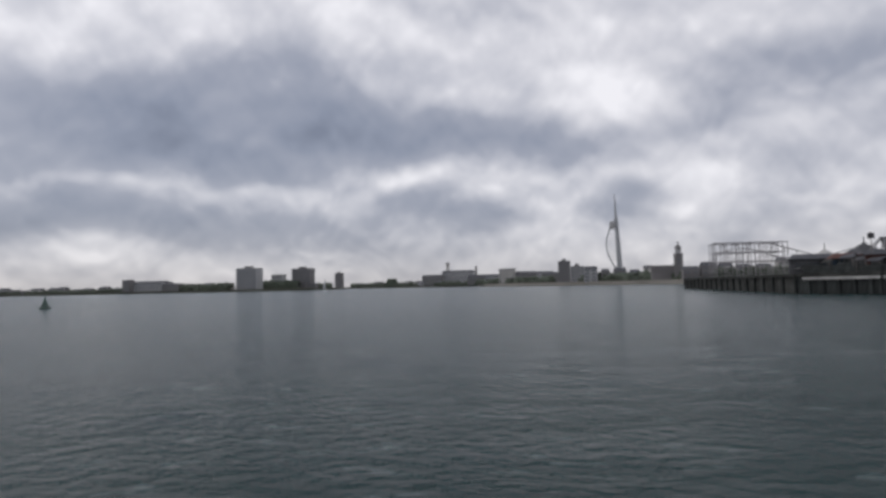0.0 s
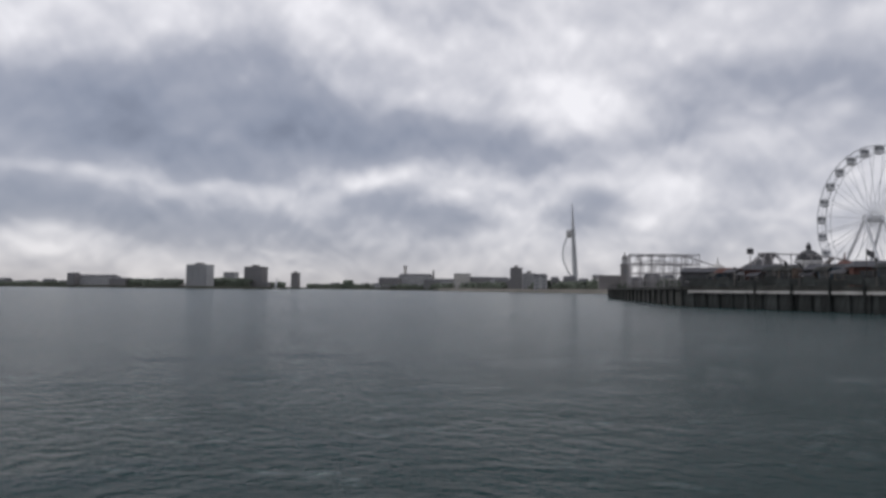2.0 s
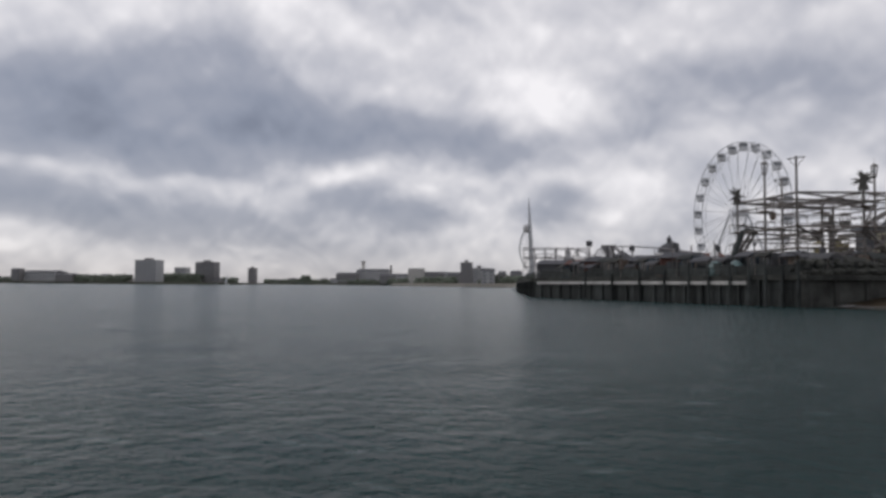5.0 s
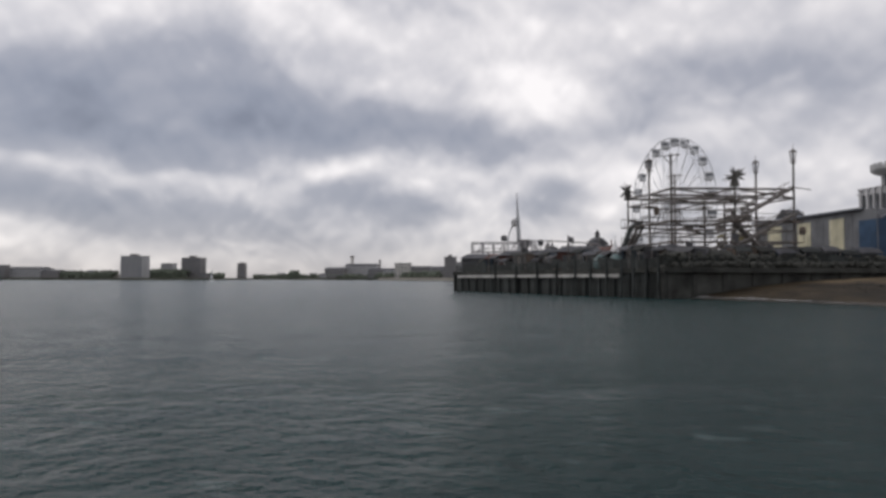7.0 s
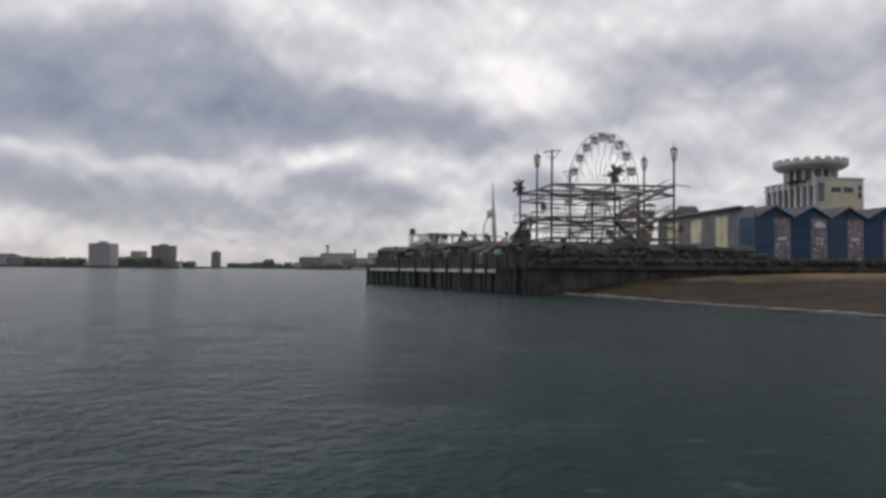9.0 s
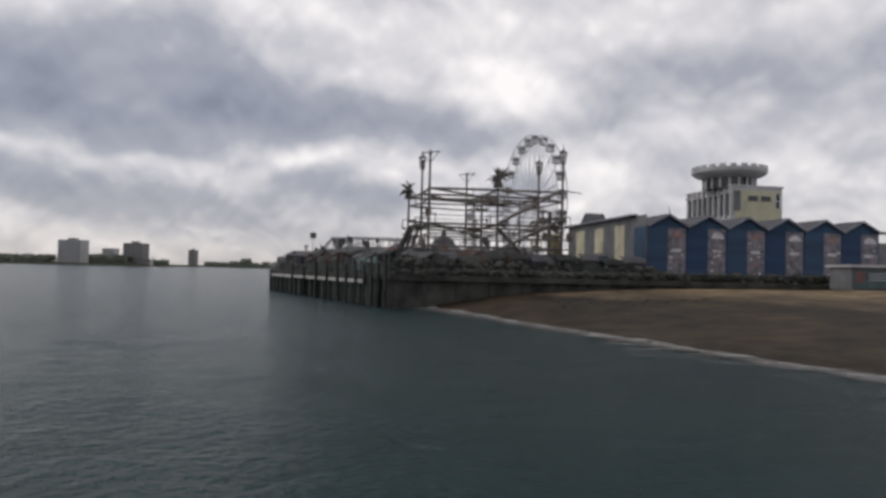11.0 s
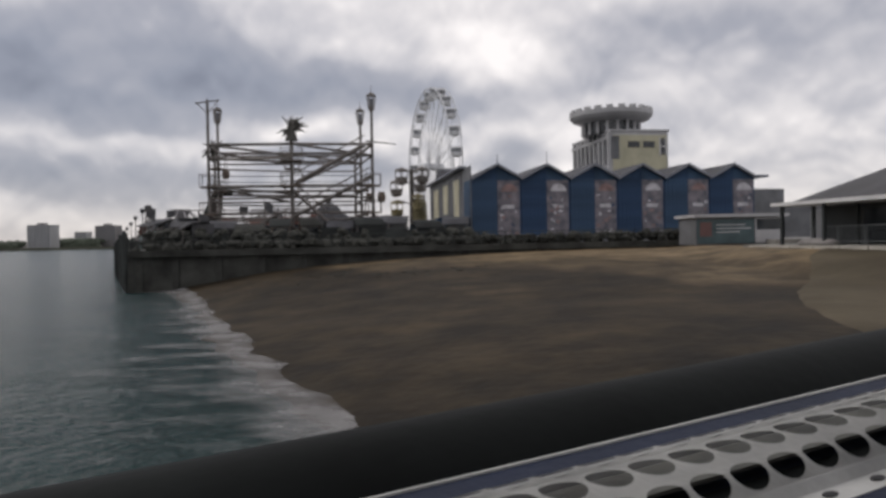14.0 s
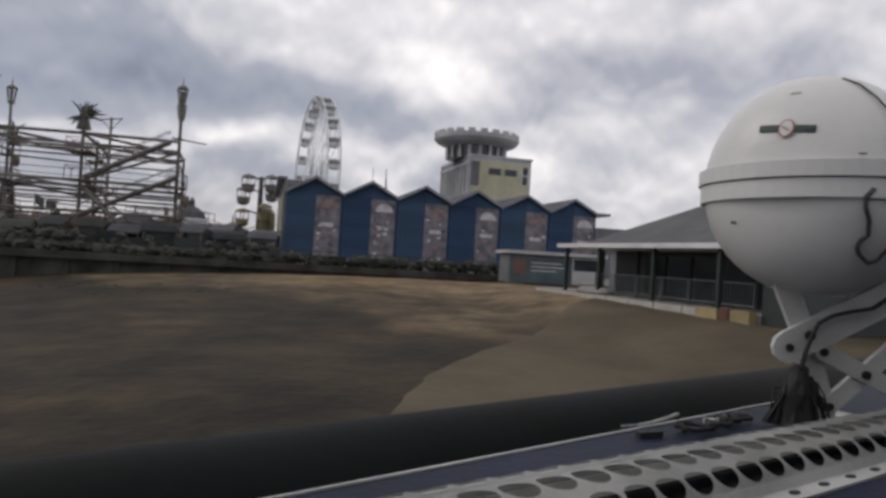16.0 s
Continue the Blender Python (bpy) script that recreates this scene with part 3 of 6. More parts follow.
# thin wash of foam where the waves run out on the sand
def foam_strip(name, offsets, mat, label):
    verts, faces, fade = [], [], []
    ys = span(14, 84, 0.5)
    for y in ys:
        xs = along(SHORE, y)
        wob = 0.9 * noise.noise(Vector((y * 0.25, 3.0, 0.0))) + 0.5 * noise.noise(Vector((y * 0.9, 9.0, 0.0)))
        for k, f in offsets:
            x = xs + k + wob * (1 if k > -3 else 0.3)
            verts.append((x, y, max(0.14, sand_height(x, y) + 0.03)))
            fade.append(f)
    n = len(offsets)
    faces = [(j * n + i, j * n + i + 1, (j + 1) * n + i + 1, (j + 1) * n + i) for j in range(len(ys) - 1) for i in range(n - 1)]
    me = bpy.data.meshes.new(name)
    me.from_pydata(verts, [], faces)
    me.attributes.new("lace", "FLOAT", "POINT").data.foreach_set("value", fade)
    me.materials.append(M[mat])
    tagged(new(name, me), label, "foam", kind="stuff")


foam_strip("shore_foam", ((-13, 0), (-9, 0.06), (-6, 0.13), (-3.5, 0.24), (-1.6, 0.42), (-0.6, 0.85), (0.1, 1.0), (0.6, 0.8)), "foam", "white wash of broken foam along the waterline")

# paler packed sand of the landing ramp
PAD = [(20, 104), (36, 103.8), (42.3, 104.4), (44.6, 104.7), (49.4, 106), (53, 107.6), (57, 110), (63, 112.6), (66.8, 116.3), (70, 124), (72, 140)]
pad = bmesh.new()
rows = []
for y in span(22, 71.5, 0.7):
    e = along(PAD, y) + 0.35 * noise.noise(Vector((y * 0.6, 1.0, 0.0)))
    rows.append([pad.verts.new((x, y, sand_height(x, y) + (-0.12 if k == 0 else 0.07))) for k, x in enumerate([e - 0.5, e] + [e + (152 - e) * (i / 14) ** 1.6 for i in range(1, 15)])])
for p, q in zip(rows, rows[1:]):
    for i in range(len(p) - 1):
        pad.faces.new((p[i], p[i + 1], q[i + 1], q[i]))
tagged(part("landing_ramp", pad, "pale_sand", smooth=True), "pale packed sand over the landing ramp", "ramp", kind="structure")

# clods and weed on the sand
rng = random.Random(4)
weed = bmesh.new()
for cx, cy, n in ((83.5, 71.5, 22), (88.0, 69.0, 14), (80.0, 74.5, 12), (92.0, 71.0, 10)):
    for _ in range(n):
        x, y = cx + rng.gauss(0, 2.4), cy + rng.gauss(0, 1.3)
        if x > along(SHORE, y) + 4 and y < 80:
            at = len(weed.verts)
            clump(weed, 0, 0, 0, rng.uniform(0.05, 0.17), rng, 0.25)
            weed.verts.ensure_lookup_table()
            for v in weed.verts[at:]:
                v.co = Vector((x + v.co.x * 1.7, y + v.co.y * 0.8, sand_height(x, y) + 0.02 + v.co.z))
tagged(part("seaweed", weed, "shrub", kind="stuff"), "dark scraps of seaweed scattered on the sand", "seaweed")

# ---------------------------------------------------------------- pier, promenade, far land
DECK = 3.4
A2, A, B, C = (33.3, 244), (37.6, 127), (65.5, 78), (113, 88.5)
prom = [A, B, C, (118, 83), (116, 76), (160, 70), (420, 60), (420, 420), (200, 420), (150, 330), (90, 262), A2]
tagged(part("promenade", prismed(prom, 2.9, DECK), "paving"), "grey concrete pier deck and promenade", "promenade", kind="structure")


def sea_wall(name, p, q, top, foot, label):
    d = Vector((q[0] - p[0], q[1] - p[1], 0))
    ob = thing(name, label, "sea wall", (p[0], p[1], 0), math.degrees(math.atan2(d.y, d.x)), kind="structure")
    length = d.length
    part("wall_face", boxed(0, length, 0.35, 0.9, foot, top - 0.55), "pier_wall", ob)
    part("coping", boxed(-0.1, length + 0.1, -0.12, 0.8, top - 0.53, top + 0.02), "pier_wall", ob)
    return ob, length


west, wl = sea_wall("wall_west", A, B, DECK, -3, "dark tarred timber pier side on piles")
part("waling", boxed(2, wl * 0.86, -0.12, 0.1, 2.35, 2.75), "pale_beam", west, "bleached pale timber beam")
pile = part("pile", boxed(-0.16, 0.16, -0.1, 0.22, -3, DECK - 0.2), "pier_timber", west)
pile.matrix_basis = pose(0.3, 0, 0)
for i in range(1, 20):
    again(pile, pose(0.3 + i * (wl - 0.6) / 19, 0, 0))
plank = part("plank", boxed(0, 1, 0.22, 0.33, -3, DECK - 0.6), "pier_timber", west)
n = 60
plank.matrix_basis = pose(0, 0, 0) @ Matrix.Diagonal((wl / n - 0.05, 1, 1, 1))
for i in range(1, n):
    again(plank, pose(i * wl / n, random.uniform(-0.03, 0.03), random.uniform(-0.1, 0)) @ Matrix.Diagonal((wl / n - 0.05, 1, 1, 1)))
for i, (k, h) in enumerate(((0.30, 4.3), (0.42, 4.0), (0.53, 4.6), (0.62, 4.2), (0.70, 5.0), (0.76, 4.4), (0.82, 4.9), (0.87, 4.3), (0.91, 5.2), (0.95, 4.5), (0.985, 4.9))):
    part("fender_post", tubed((wl * k, -0.28, -3), (wl * k + 0.05, -0.26, h), 0.19, 0.16, 8), "pier_timber", west, "tall dark timber fender post")
far_west, fl = sea_wall("wall_pier_end", A2, A, DECK, -3, "dark tarred timber side of the pier end")
pile = part("pile", boxed(-0.2, 0.2, -0.1, 0.3, -3, DECK - 0.2), "pier_timber", far_west)
for i in range(1, 18):
    again(pile, pose(i * fl / 18, 0, 0))
south, sl = sea_wall("wall_south", B, C, DECK, -1, "low dark concrete sea wall above the sand")
post = part("buttress", boxed(-0.25, 0.25, 0.1, 0.5, 0, DECK - 0.3), "pier_wall", south)
for i in range(1, 14):
    again(post, pose(i * sl / 14, 0, 0))


def railing(p, q, label, gap=2.4, z=DECK, mat="grey_steel"):
    d = Vector((q[0] - p[0], q[1] - p[1], 0))
    ob = thing("railing", label, "railing", (p[0], p[1], z), math.degrees(math.atan2(d.y, d.x)), group="promenade railings")
    k = max(2, round(d.length / gap))
    first = part("post", tubed((0, 0.55, 0), (0, 0.55, 1.12), 0.045), mat, ob)
    for i in range(1, k + 1):
        again(first, pose(d.length * i / k, 0, 0))
    for h in (1.1, 0.75, 0.4):
        part("rail", tubed((0, 0.55, h), (d.length, 0.55, h), 0.035), mat, ob)
    return ob


railing(A, B, "dark steel railing along the pier edge", mat="pier_timber")
railing(A2, A, "dark steel railing round the pier end", 4.0, mat="pier_timber")
railing(B, C, "dark steel railing along the sea wall", mat="pier_timber")

hedge = bmesh.new()
for i in range(520):
    k = rng.random()
    x, y = B[0] + (C[0] - B[0]) * k, B[1] + (C[1] - B[1]) * k
    clump(hedge, x + rng.uniform(-0.3, 0.6), y + rng.uniform(0.7, 2.4), DECK + rng.uniform(0.1, 0.8) * (0.5 + 0.5 * k), rng.uniform(0.25, 0.55), rng)
for i in range(300):     # rougher scrub heaped towards the pier corner
    k = 0.6 * rng.random() ** 1.2
    x, y = B[0] + (C[0] - B[0]) * k, B[1] + (C[1] - B[1]) * k
    clump(hedge, x + rng.uniform(-0.3, 0.6), y + rng.uniform(2.0, 3.9), DECK + rng.uniform(0.2, 1.7) * (1.0 - 0.5 * k), rng.uniform(0.22, 0.5), rng)
tagged(part("hedge", hedge, "shrub", kind="stuff"), "low dark scrubby planting behind the sea wall", "hedge")


def land(name, outline, top, mat, label):
    return tagged(part(name, prismed(outline, -3.4, top), mat), label, "land", kind="structure")


land("land_west", [(-4300, 905), (-815, 890), (-600, 868), (-480, 856), (-380, 905), (-372, 980), (-470, 1300), (-700, 2600), (-4300, 3200)], 3.0, "land", "low dark far shore across the harbour")
land("land_north", [(-520, 1400), (-330, 1270), (-215, 1240), (-140, 980), (-40, 778), (40, 640), (90, 545), (150, 420), (420, 400), (2800, 500), (2800, 3200), (-650, 2600)], 3.2, "land", "old town shore with a low sea front")
land("town_beach", [(-150, 968), (-45, 762), (36, 628), (84, 536), (140, 424), (152, 424), (92, 546), (42, 642), (-38, 782), (-140, 985)], 3.6, "far_beach", "pale shingle strip below the old town")
land("land_east", [(154, -60), (2800, -500), (2800, 600), (420, 430), (420, 60), (154, 70)], 2.3, "land", "flat ground behind the landing place")


# ---------------------------------------------------------------- far skyline
def tower_block(x, y, w, d, h, floors, bays, mat, label, group="", plant=True):
    ob = thing("tower_block", label, "tower block", (x, y, 3.0), 0, group)
    body = part("body", boxed(-w / 2, w / 2, 0, d, 0, h - 3), mat, ob)
    fh = (h - 3) / floors
    win = part("window", boxed(-0.36 * w / bays, 0.36 * w / bays, -0.25, 0.15, 0.28 * fh, 0.8 * fh), "far_window", ob)
    first = True
    for f in range(floors):
        for k in range(bays):
            m = pose(-w / 2 + (k + 0.5) * w / bays, 0, f * fh)
            if first:
                win.matrix_basis, first = m, False
            else:
                again(win, m)
    part("parapet", boxed(-w / 2 - 0.4, w / 2 + 0.4, -0.4, d + 0.4, h - 3, h - 2), mat, ob)
    for k in range(bays + 1):
        if k % 2 == 0:
            xx = -w / 2 + k * w / bays
            part("pilaster", boxed(xx - 0.5, xx + 0.5, -0.7, -0.05, 0, h - 3), mat, ob)
    if plant:
        part("plant_room", boxed(-w * 0.2, w * 0.12, d * 0.3, d * 0.7, h - 2, h + 0.6), "far_dark", ob)
    return ob


tower_block(-463.5, 870, 29, 20, 31.2, 14, 7, "far_concrete", "pale grey concrete tower block on the far shore", "harbour tower blocks")
tower_block(-408, 926, 27, 18, 30.4, 14, 6, "far_dark", "dark grey concrete tower block on the far shore", "harbour tower blocks")
tower_block(-459, 955, 17, 13, 23.2, 9, 4, "far_concrete", "smaller grey concrete block between two towers", "harbour tower blocks", False)
tower_block(-540, 1417, 15, 13, 33.5, 11, 4, "far_dark", "distant dark tower block beyond the harbour mouth", "harbour tower blocks")
tower_block(-30.5, 790, 12.5, 11, 26.5, 9, 4, "far_dark", "square dark brick tower block in the old town", "old town blocks")
tower_block(-16.2, 794, 14, 11, 20.5, 7, 4, "far_concrete", "pale square tower block in the old town", "old town blocks")


def house(x, y, w, d, h, pitch, mat, label, bays):
    ob = thing("town_house", label, "house", (x, y, 3.0), 0, "old town buildings")
    part("wall", boxed(-w / 2, w / 2, 0, d, 0, h), mat, ob)
    bm = bmesh.new()
    v = [bm.verts.new(p) for p in ((-w / 2 - 0.4, -0.4, h), (w / 2 + 0.4, -0.4, h), (w / 2 + 0.4, d + 0.4, h), (-w / 2 - 0.4, d + 0.4, h), (-w / 2 + pitch * 0.3, d / 2, h + pitch), (w / 2 - pitch * 0.3, d / 2, h + pitch))]
    for f in ((0, 1, 5, 4), (2, 3, 4, 5), (0, 4, 3), (1, 2, 5), (3, 2, 1, 0)):
        bm.faces.new([v[i] for i in f])
    part("roof", bm, "hut_roof", ob)
    storeys = max(1, round(h / 3.4))
    win = None
    for s in range(storeys):
        for k in range(bays):
            m = pose(-w / 2 + (k + 0.5) * w / bays, 0, s * h / storeys)
            if win is None:
                win = part("window", boxed(-0.3 * w / bays, 0.3 * w / bays, -0.2, 0.2, 0.9, 2.5), "far_window", ob)
                win.matrix_basis = m
            else:
                again(win, m)
    return ob


HOUSES = [
    (-651.5, 870, 11.5, 12, 16.5, 0.8), (-627, 880, 52, 30, 12, 3.0), (-589, 882, 26, 20, 9, 2.0), (-305, 1300, 39, 24, 18, 3.0),
    (-261, 1330, 62, 30, 25, 4.0), (-190, 1180, 46, 20, 14, 3.5), (-155, 1090, 26, 20, 13, 3.0), (-122, 1000, 23, 16, 21.5, 1.0),
    (-95, 1002, 30, 18, 15.5, 2.5), (-66, 980, 24, 18, 14, 3.0), (-52, 880, 20, 16, 11, 3.0), (63, 640, 17, 12, 10.5, 3.0),
]
for k, (x, y, w, d, h, p) in enumerate(HOUSES):
    mat = ("far_dark", "far_concrete", "far_dark", "far_dark", "far_concrete", "far_dark", "far_concrete", "far_pale", "far_dark", "far_concrete", "far_dark", "far_dark")[k]
    tone_word = {"far_dark": "dark brick", "far_concrete": "grey rendered", "far_pale": "pale rendered"}[mat]
    house(x, y, w, d, h, p, mat, f"{tone_word} building with a low roof near the shore", max(3, round(w / 4.5)))

r9 = random.Random(11)
ROWS = [(-1500, -1010, 905, 18), (-1000, -680, 893, 14), (-575, -495, 884, 5), (-445, -385, 918, 5), (-500, -345, 1392, 7), (-330, -225, 1268, 6), (-210, -140, 1210, 5), (-8, 62, 690, 5), (70, 150, 560, 6)]
for x0, x1, y0, count in ROWS:
    for k in range(count):
        w, h = (x1 - x0) / count * r9.uniform(0.55, 0.95), r9.uniform(4.0, 8.5) if y0 > 600 and y0 != 690 else r9.uniform(8, 13)
        mat = r9.choice(("far_dark", "far_dark", "far_concrete", "far_pale"))
        word = {"far_dark": "dark brick", "far_concrete": "grey rendered", "far_pale": "pale rendered"}[mat]
        house(x0 + (k + 0.5) * (x1 - x0) / count, y0 + r9.uniform(0, 14), w, 12, h, r9.uniform(1.0, 3.5), mat, f"{word} low building on the distant waterfront", max(2, round(w / 6)))

# chimney-like landmark and masts
stack = thing("chimney", "tall pale chimney above the far town", "chimney", (-290, 1380, 3))
part("shaft", lathe(bmesh.new(), [(4.6, 0), (3.2, 34), (3.0, 40), (4.0, 41), (4.0, 44)], 12), "far_pale", stack)
part("cap", lathe(bmesh.new(), [(4.3, 44), (4.3, 45), (2, 46)], 12), "far_dark", stack)
flue = thing("chimney", "slim dark chimney on the far town", "chimney", (-223, 1330, 3))
part("shaft", lathe(bmesh.new(), [(2.2, 0), (1.8, 36)], 10), "far_dark", flue)

church = thing("church", "domed church tower with a lantern", "church", (73.5, 624, 3))
part("tower_wall", boxed(-3.4, 3.4, -3.4, 3.4, 0, 22), "far_dark", church)
part("cornice", boxed(-3.8, 3.8, -3.8, 3.8, 22, 22.8), "far_dark", church)
part("lantern", lathe(bmesh.new(), [(2.6, 22.8), (2.6, 27), (2.9, 27.2)], 12), "far_concrete", church)
part("dome", lathe(bmesh.new(), [(2.8, 27.2), (2.5, 28.6), (1.6, 30), (0.6, 30.8), (0.35, 33.5)], 12), "far_dark", church)
opening = part("louvre_opening", boxed(-0.9, 0.9, -3.5, -3.2, 14, 19), "far_window", church)
again(opening, pose(0, 0, 0, 0, 0, 90))
part("nave", boxed(-22, -3.4, 2, 12, 0, 13), "far_dark", church)

# sail-shaped harbour tower
sp = thing("observation_tower", "tall white steel tower with a bowed sail frame", "tower", (42, 1351, 3), 0)
part("shaft", tubed((6.0, 0, 26), (2.0, 0, 118), 5.2, 3.4, 10), "spin_white", sp)
part("leg", tubed((9.5, 0, 0), (6.0, 0, 30), 3.4, 3.6, 8), "spin_white", sp)
part("leg", tubed((-1.5, 0, 0), (5.0, 0, 34), 3.0, 3.2, 8), "spin_white", sp)
rib = bmesh.new()
pts = [(1.5 - 19.0 * math.sin(math.pi * t) ** 0.85 * (1.12 - 0.24 * t), 0, 24 + 96 * t) for t in [i / 16 for i in range(17)]]
for p, q in zip(pts, pts[1:]):
    tube(rib, p, q, 1.35, 1.35, 6)
part("bowed_rib", rib, "spin_white", sp)
for i in range(3, 15):
    part("strut", tubed(pts[i], (6.0 - pts[i][2] * 0.036, 0, pts[i][2]), 0.4, 0.4, 5), "spin_white", sp)
part("deck_pod", lathe(bmesh.new(), [(2, 100), (5.5, 103), (6, 111), (4, 115)], 14, (-5, 0)), "far_concrete", sp)
part("mast", tubed((2.0, 0, 116), (0, 0, 167), 2.8, 0.6, 8), "spin_white", sp)


def woods(name, spans, count, label, seed):
    r = random.Random(seed)
    bm = bmesh.new()
    for _ in range(count):
        x0, y0, x1, y1, top = r.choice(spans)
        k = r.random()
        h = top * r.uniform(0.6, 1.0)
        rad = r.uniform(2.0, 4.5) * (1.0 if abs(y0) > 600 else 0.6)
        clump(bm, x0 + (x1 - x0) * k, y0 + (y1 - y0) * k + r.uniform(0, 18), 3 + h - rad * 0.7, rad, r, 0.9)
        clump(bm, x0 + (x1 - x0) * k + r.uniform(-4, 4), y0 + (y1 - y0) * k, 3 + r.uniform(0.5, max(1, h - 3)), rad, r, 0.9)
    return tagged(part(name, bm, "wood_far", kind="stuff"), label, "trees")


woods("trees_far_shore", [(-578, 888, -492, 872, 10), (-455, 898, -408, 906, 12), (-1000, 900, -655, 888, 5), (-1700, 930, -800, 895, 6), (-420, 950, -380, 960, 7)], 520, "dark band of trees along the far shore", 1)
woods("trees_harbour_mouth", [(-505, 1395, -335, 1285, 8), (-398, 1310, -384, 1310, 15), (-330, 1290, -230, 1260, 8), (-215, 1225, -130, 1000, 9), (-120, 985, -45, 800, 9)], 420, "dark trees and roofs round the harbour mouth", 2)
woods("trees_old_town", [(-10, 750, 62, 640, 8), (-6, 720, 58, 632, 9), (66, 640, 100, 560, 9), (95, 560, 160, 440, 9), (160, 440, 330, 380, 10)], 460, "dark trees on the old town ramparts", 3)


def yacht(x, y, h, label):
    ob = thing("sailing_boat", label, "boat", (x, y, 0), 20, "sailing boats")
    bm = bmesh.new()
    v = [bm.verts.new(p) for p in ((-3, -1, 0.9), (-3, 1, 0.9), (1, 1.1, 0.9), (4, 0, 1.1), (1, -1.1, 0.9), (-2.6, -0.7, -0.2), (-2.6, 0.7, -0.2), (1, 0.7, -0.2), (3.2, 0, -0.2), (1, -0.7, -0.2))]
    for f in ((0, 1, 2, 3, 4), (0, 1, 6, 5), (1, 2, 7, 6), (2, 3, 8, 7), (3, 4, 9, 8), (4, 0, 5, 9), (5, 6, 7, 8, 9)):
        bm.faces.new([v[i] for i in f])
    part("hull", bm, "far_pale", ob)
    part("mast", tubed((0.6, 0, 0.9), (0.6, 0, h), 0.09), "far_pale", ob)
    bm = bmesh.new()
    w = [bm.verts.new(p) for p in ((0.5, 0.03, 1.8), (-2.8, 0.25, 1.8), (0.5, 0.03, h - 0.3), (0.5, -0.03, 1.8), (-2.8, 0.19, 1.8), (0.5, -0.03, h - 0.3))]
    for f in ((0, 1, 2), (5, 4, 3), (0, 3, 4, 1), (1, 4, 5, 2), (2, 5, 3, 0)):
        bm.faces.new([w[i] for i in f])
    part("sail", bm, "gondola", ob)


yacht(-333, 830, 15, "white sailing boat near the far shore")
buoy = thing("buoy", "dark green conical navigation buoy on the water", "buoy", (-90, 102.5, 0))
part("float", lathe(bmesh.new(), [(0.7, -0.5), (0.95, -0.2), (0.95, 0.25), (0.75, 0.4)], 14), "buoy", buoy)
part("cone", lathe(bmesh.new(), [(0.62, 0.4), (0.5, 0.9), (0.12, 1.7), (0.1, 1.9)], 14), "buoy", buoy)
part("topmark", lathe(bmesh.new(), [(0.16, 1.9), (0.05, 2.2)], 10), "buoy", buoy)


# ---------------------------------------------------------------- adventure tower on the pier
rope = thing("climbing_tower", "brown steel adventure climbing tower with three open levels", "ride", (68.3, 87.4, DECK), 11)
back = rope.matrix_world.inverted()


def on_rope(x, y):
    v = back @ Vector((x, y, 0))
    return v.x, v.y


POSTS = {k: on_rope(*v) for k, v in {
    "mast": (68.3, 87.8), "mid": (76.1, 88.7), "right": (83.6, 90.3), "right_mid": (81.3, 97.1), "left_mid": (66.8, 94.2),
    "left_back": (64.7, 98.6), "mid_back": (72.0, 103.2), "right_back": (79.3, 104.6), "inner": (74.2, 95.6)}.items()}
TOPS = {"mast": 17.6, "mid": 14.0, "right": 17.0, "right_mid": 16.8, "left_mid": 16.8, "left_back": 13.4, "mid_back": 17.3, "right_back": 13.6, "inner": 13.6}
for k, (x, y) in POSTS.items():
    part("post", tubed((x, y, 0), (x, y, TOPS[k] - DECK), 0.17, 0.13, 8), "rope_steel", rope)
LEVELS = [6.7 - DECK, 9.3 - DECK, 13.3 - DECK]
EDGES = [("mast", "mid"), ("mid", "right"), ("right", "right_mid"), ("right_mid", "right_back"), ("mast", "left_mid"), ("left_mid", "left_back"),
         ("left_back", "mid_back"), ("mid_back", "right_back"), ("mid", "inner"), ("inner", "mid_back"), ("left_mid", "inner"), ("inner", "right_mid")]
for li, z in enumerate(LEVELS):
    for a, b in EDGES:
        p, q = POSTS[a], POSTS[b]
        if li == 0 and "inner" in (a, b):
            continue
        part("beam", tubed((*p, z), (*q, z), 0.15, 0.15, 6), "rope_steel", rope)
        part("lower_beam", tubed((*p, z - (1.15 if li else 0.7)), (*q, z - (1.15 if li else 0.7)), 0.10, 0.10, 6), "rope_steel", rope)
        if li == 1:
            part("rail_rope", tubed((*p, z + 1.0), (*q, z + 0.9), 0.03, 0.03, 4), "black", rope)
for a, b, z0, z1 in (("mast", "mid", 13.3, 12.2), ("mid", "right", 13.3, 12.2), ("left_mid", "inner", 13.3, 12.1), ("mast", "inner", 9.3, 8.1), ("inner", "right_mid", 13.2, 12.2),
                     ("mid", "right_mid", 9.3, 13.2), ("left_back", "inner", 10.2, 9.0), ("mid_back", "inner", 9.4, 8.2), ("left_back", "mid", 13.2, 12.0)):
    part("walkway_beam", tubed((*POSTS[a], z0 - DECK), (*POSTS[b], z1 - DECK), 0.13, 0.13, 6), "rope_steel", rope)


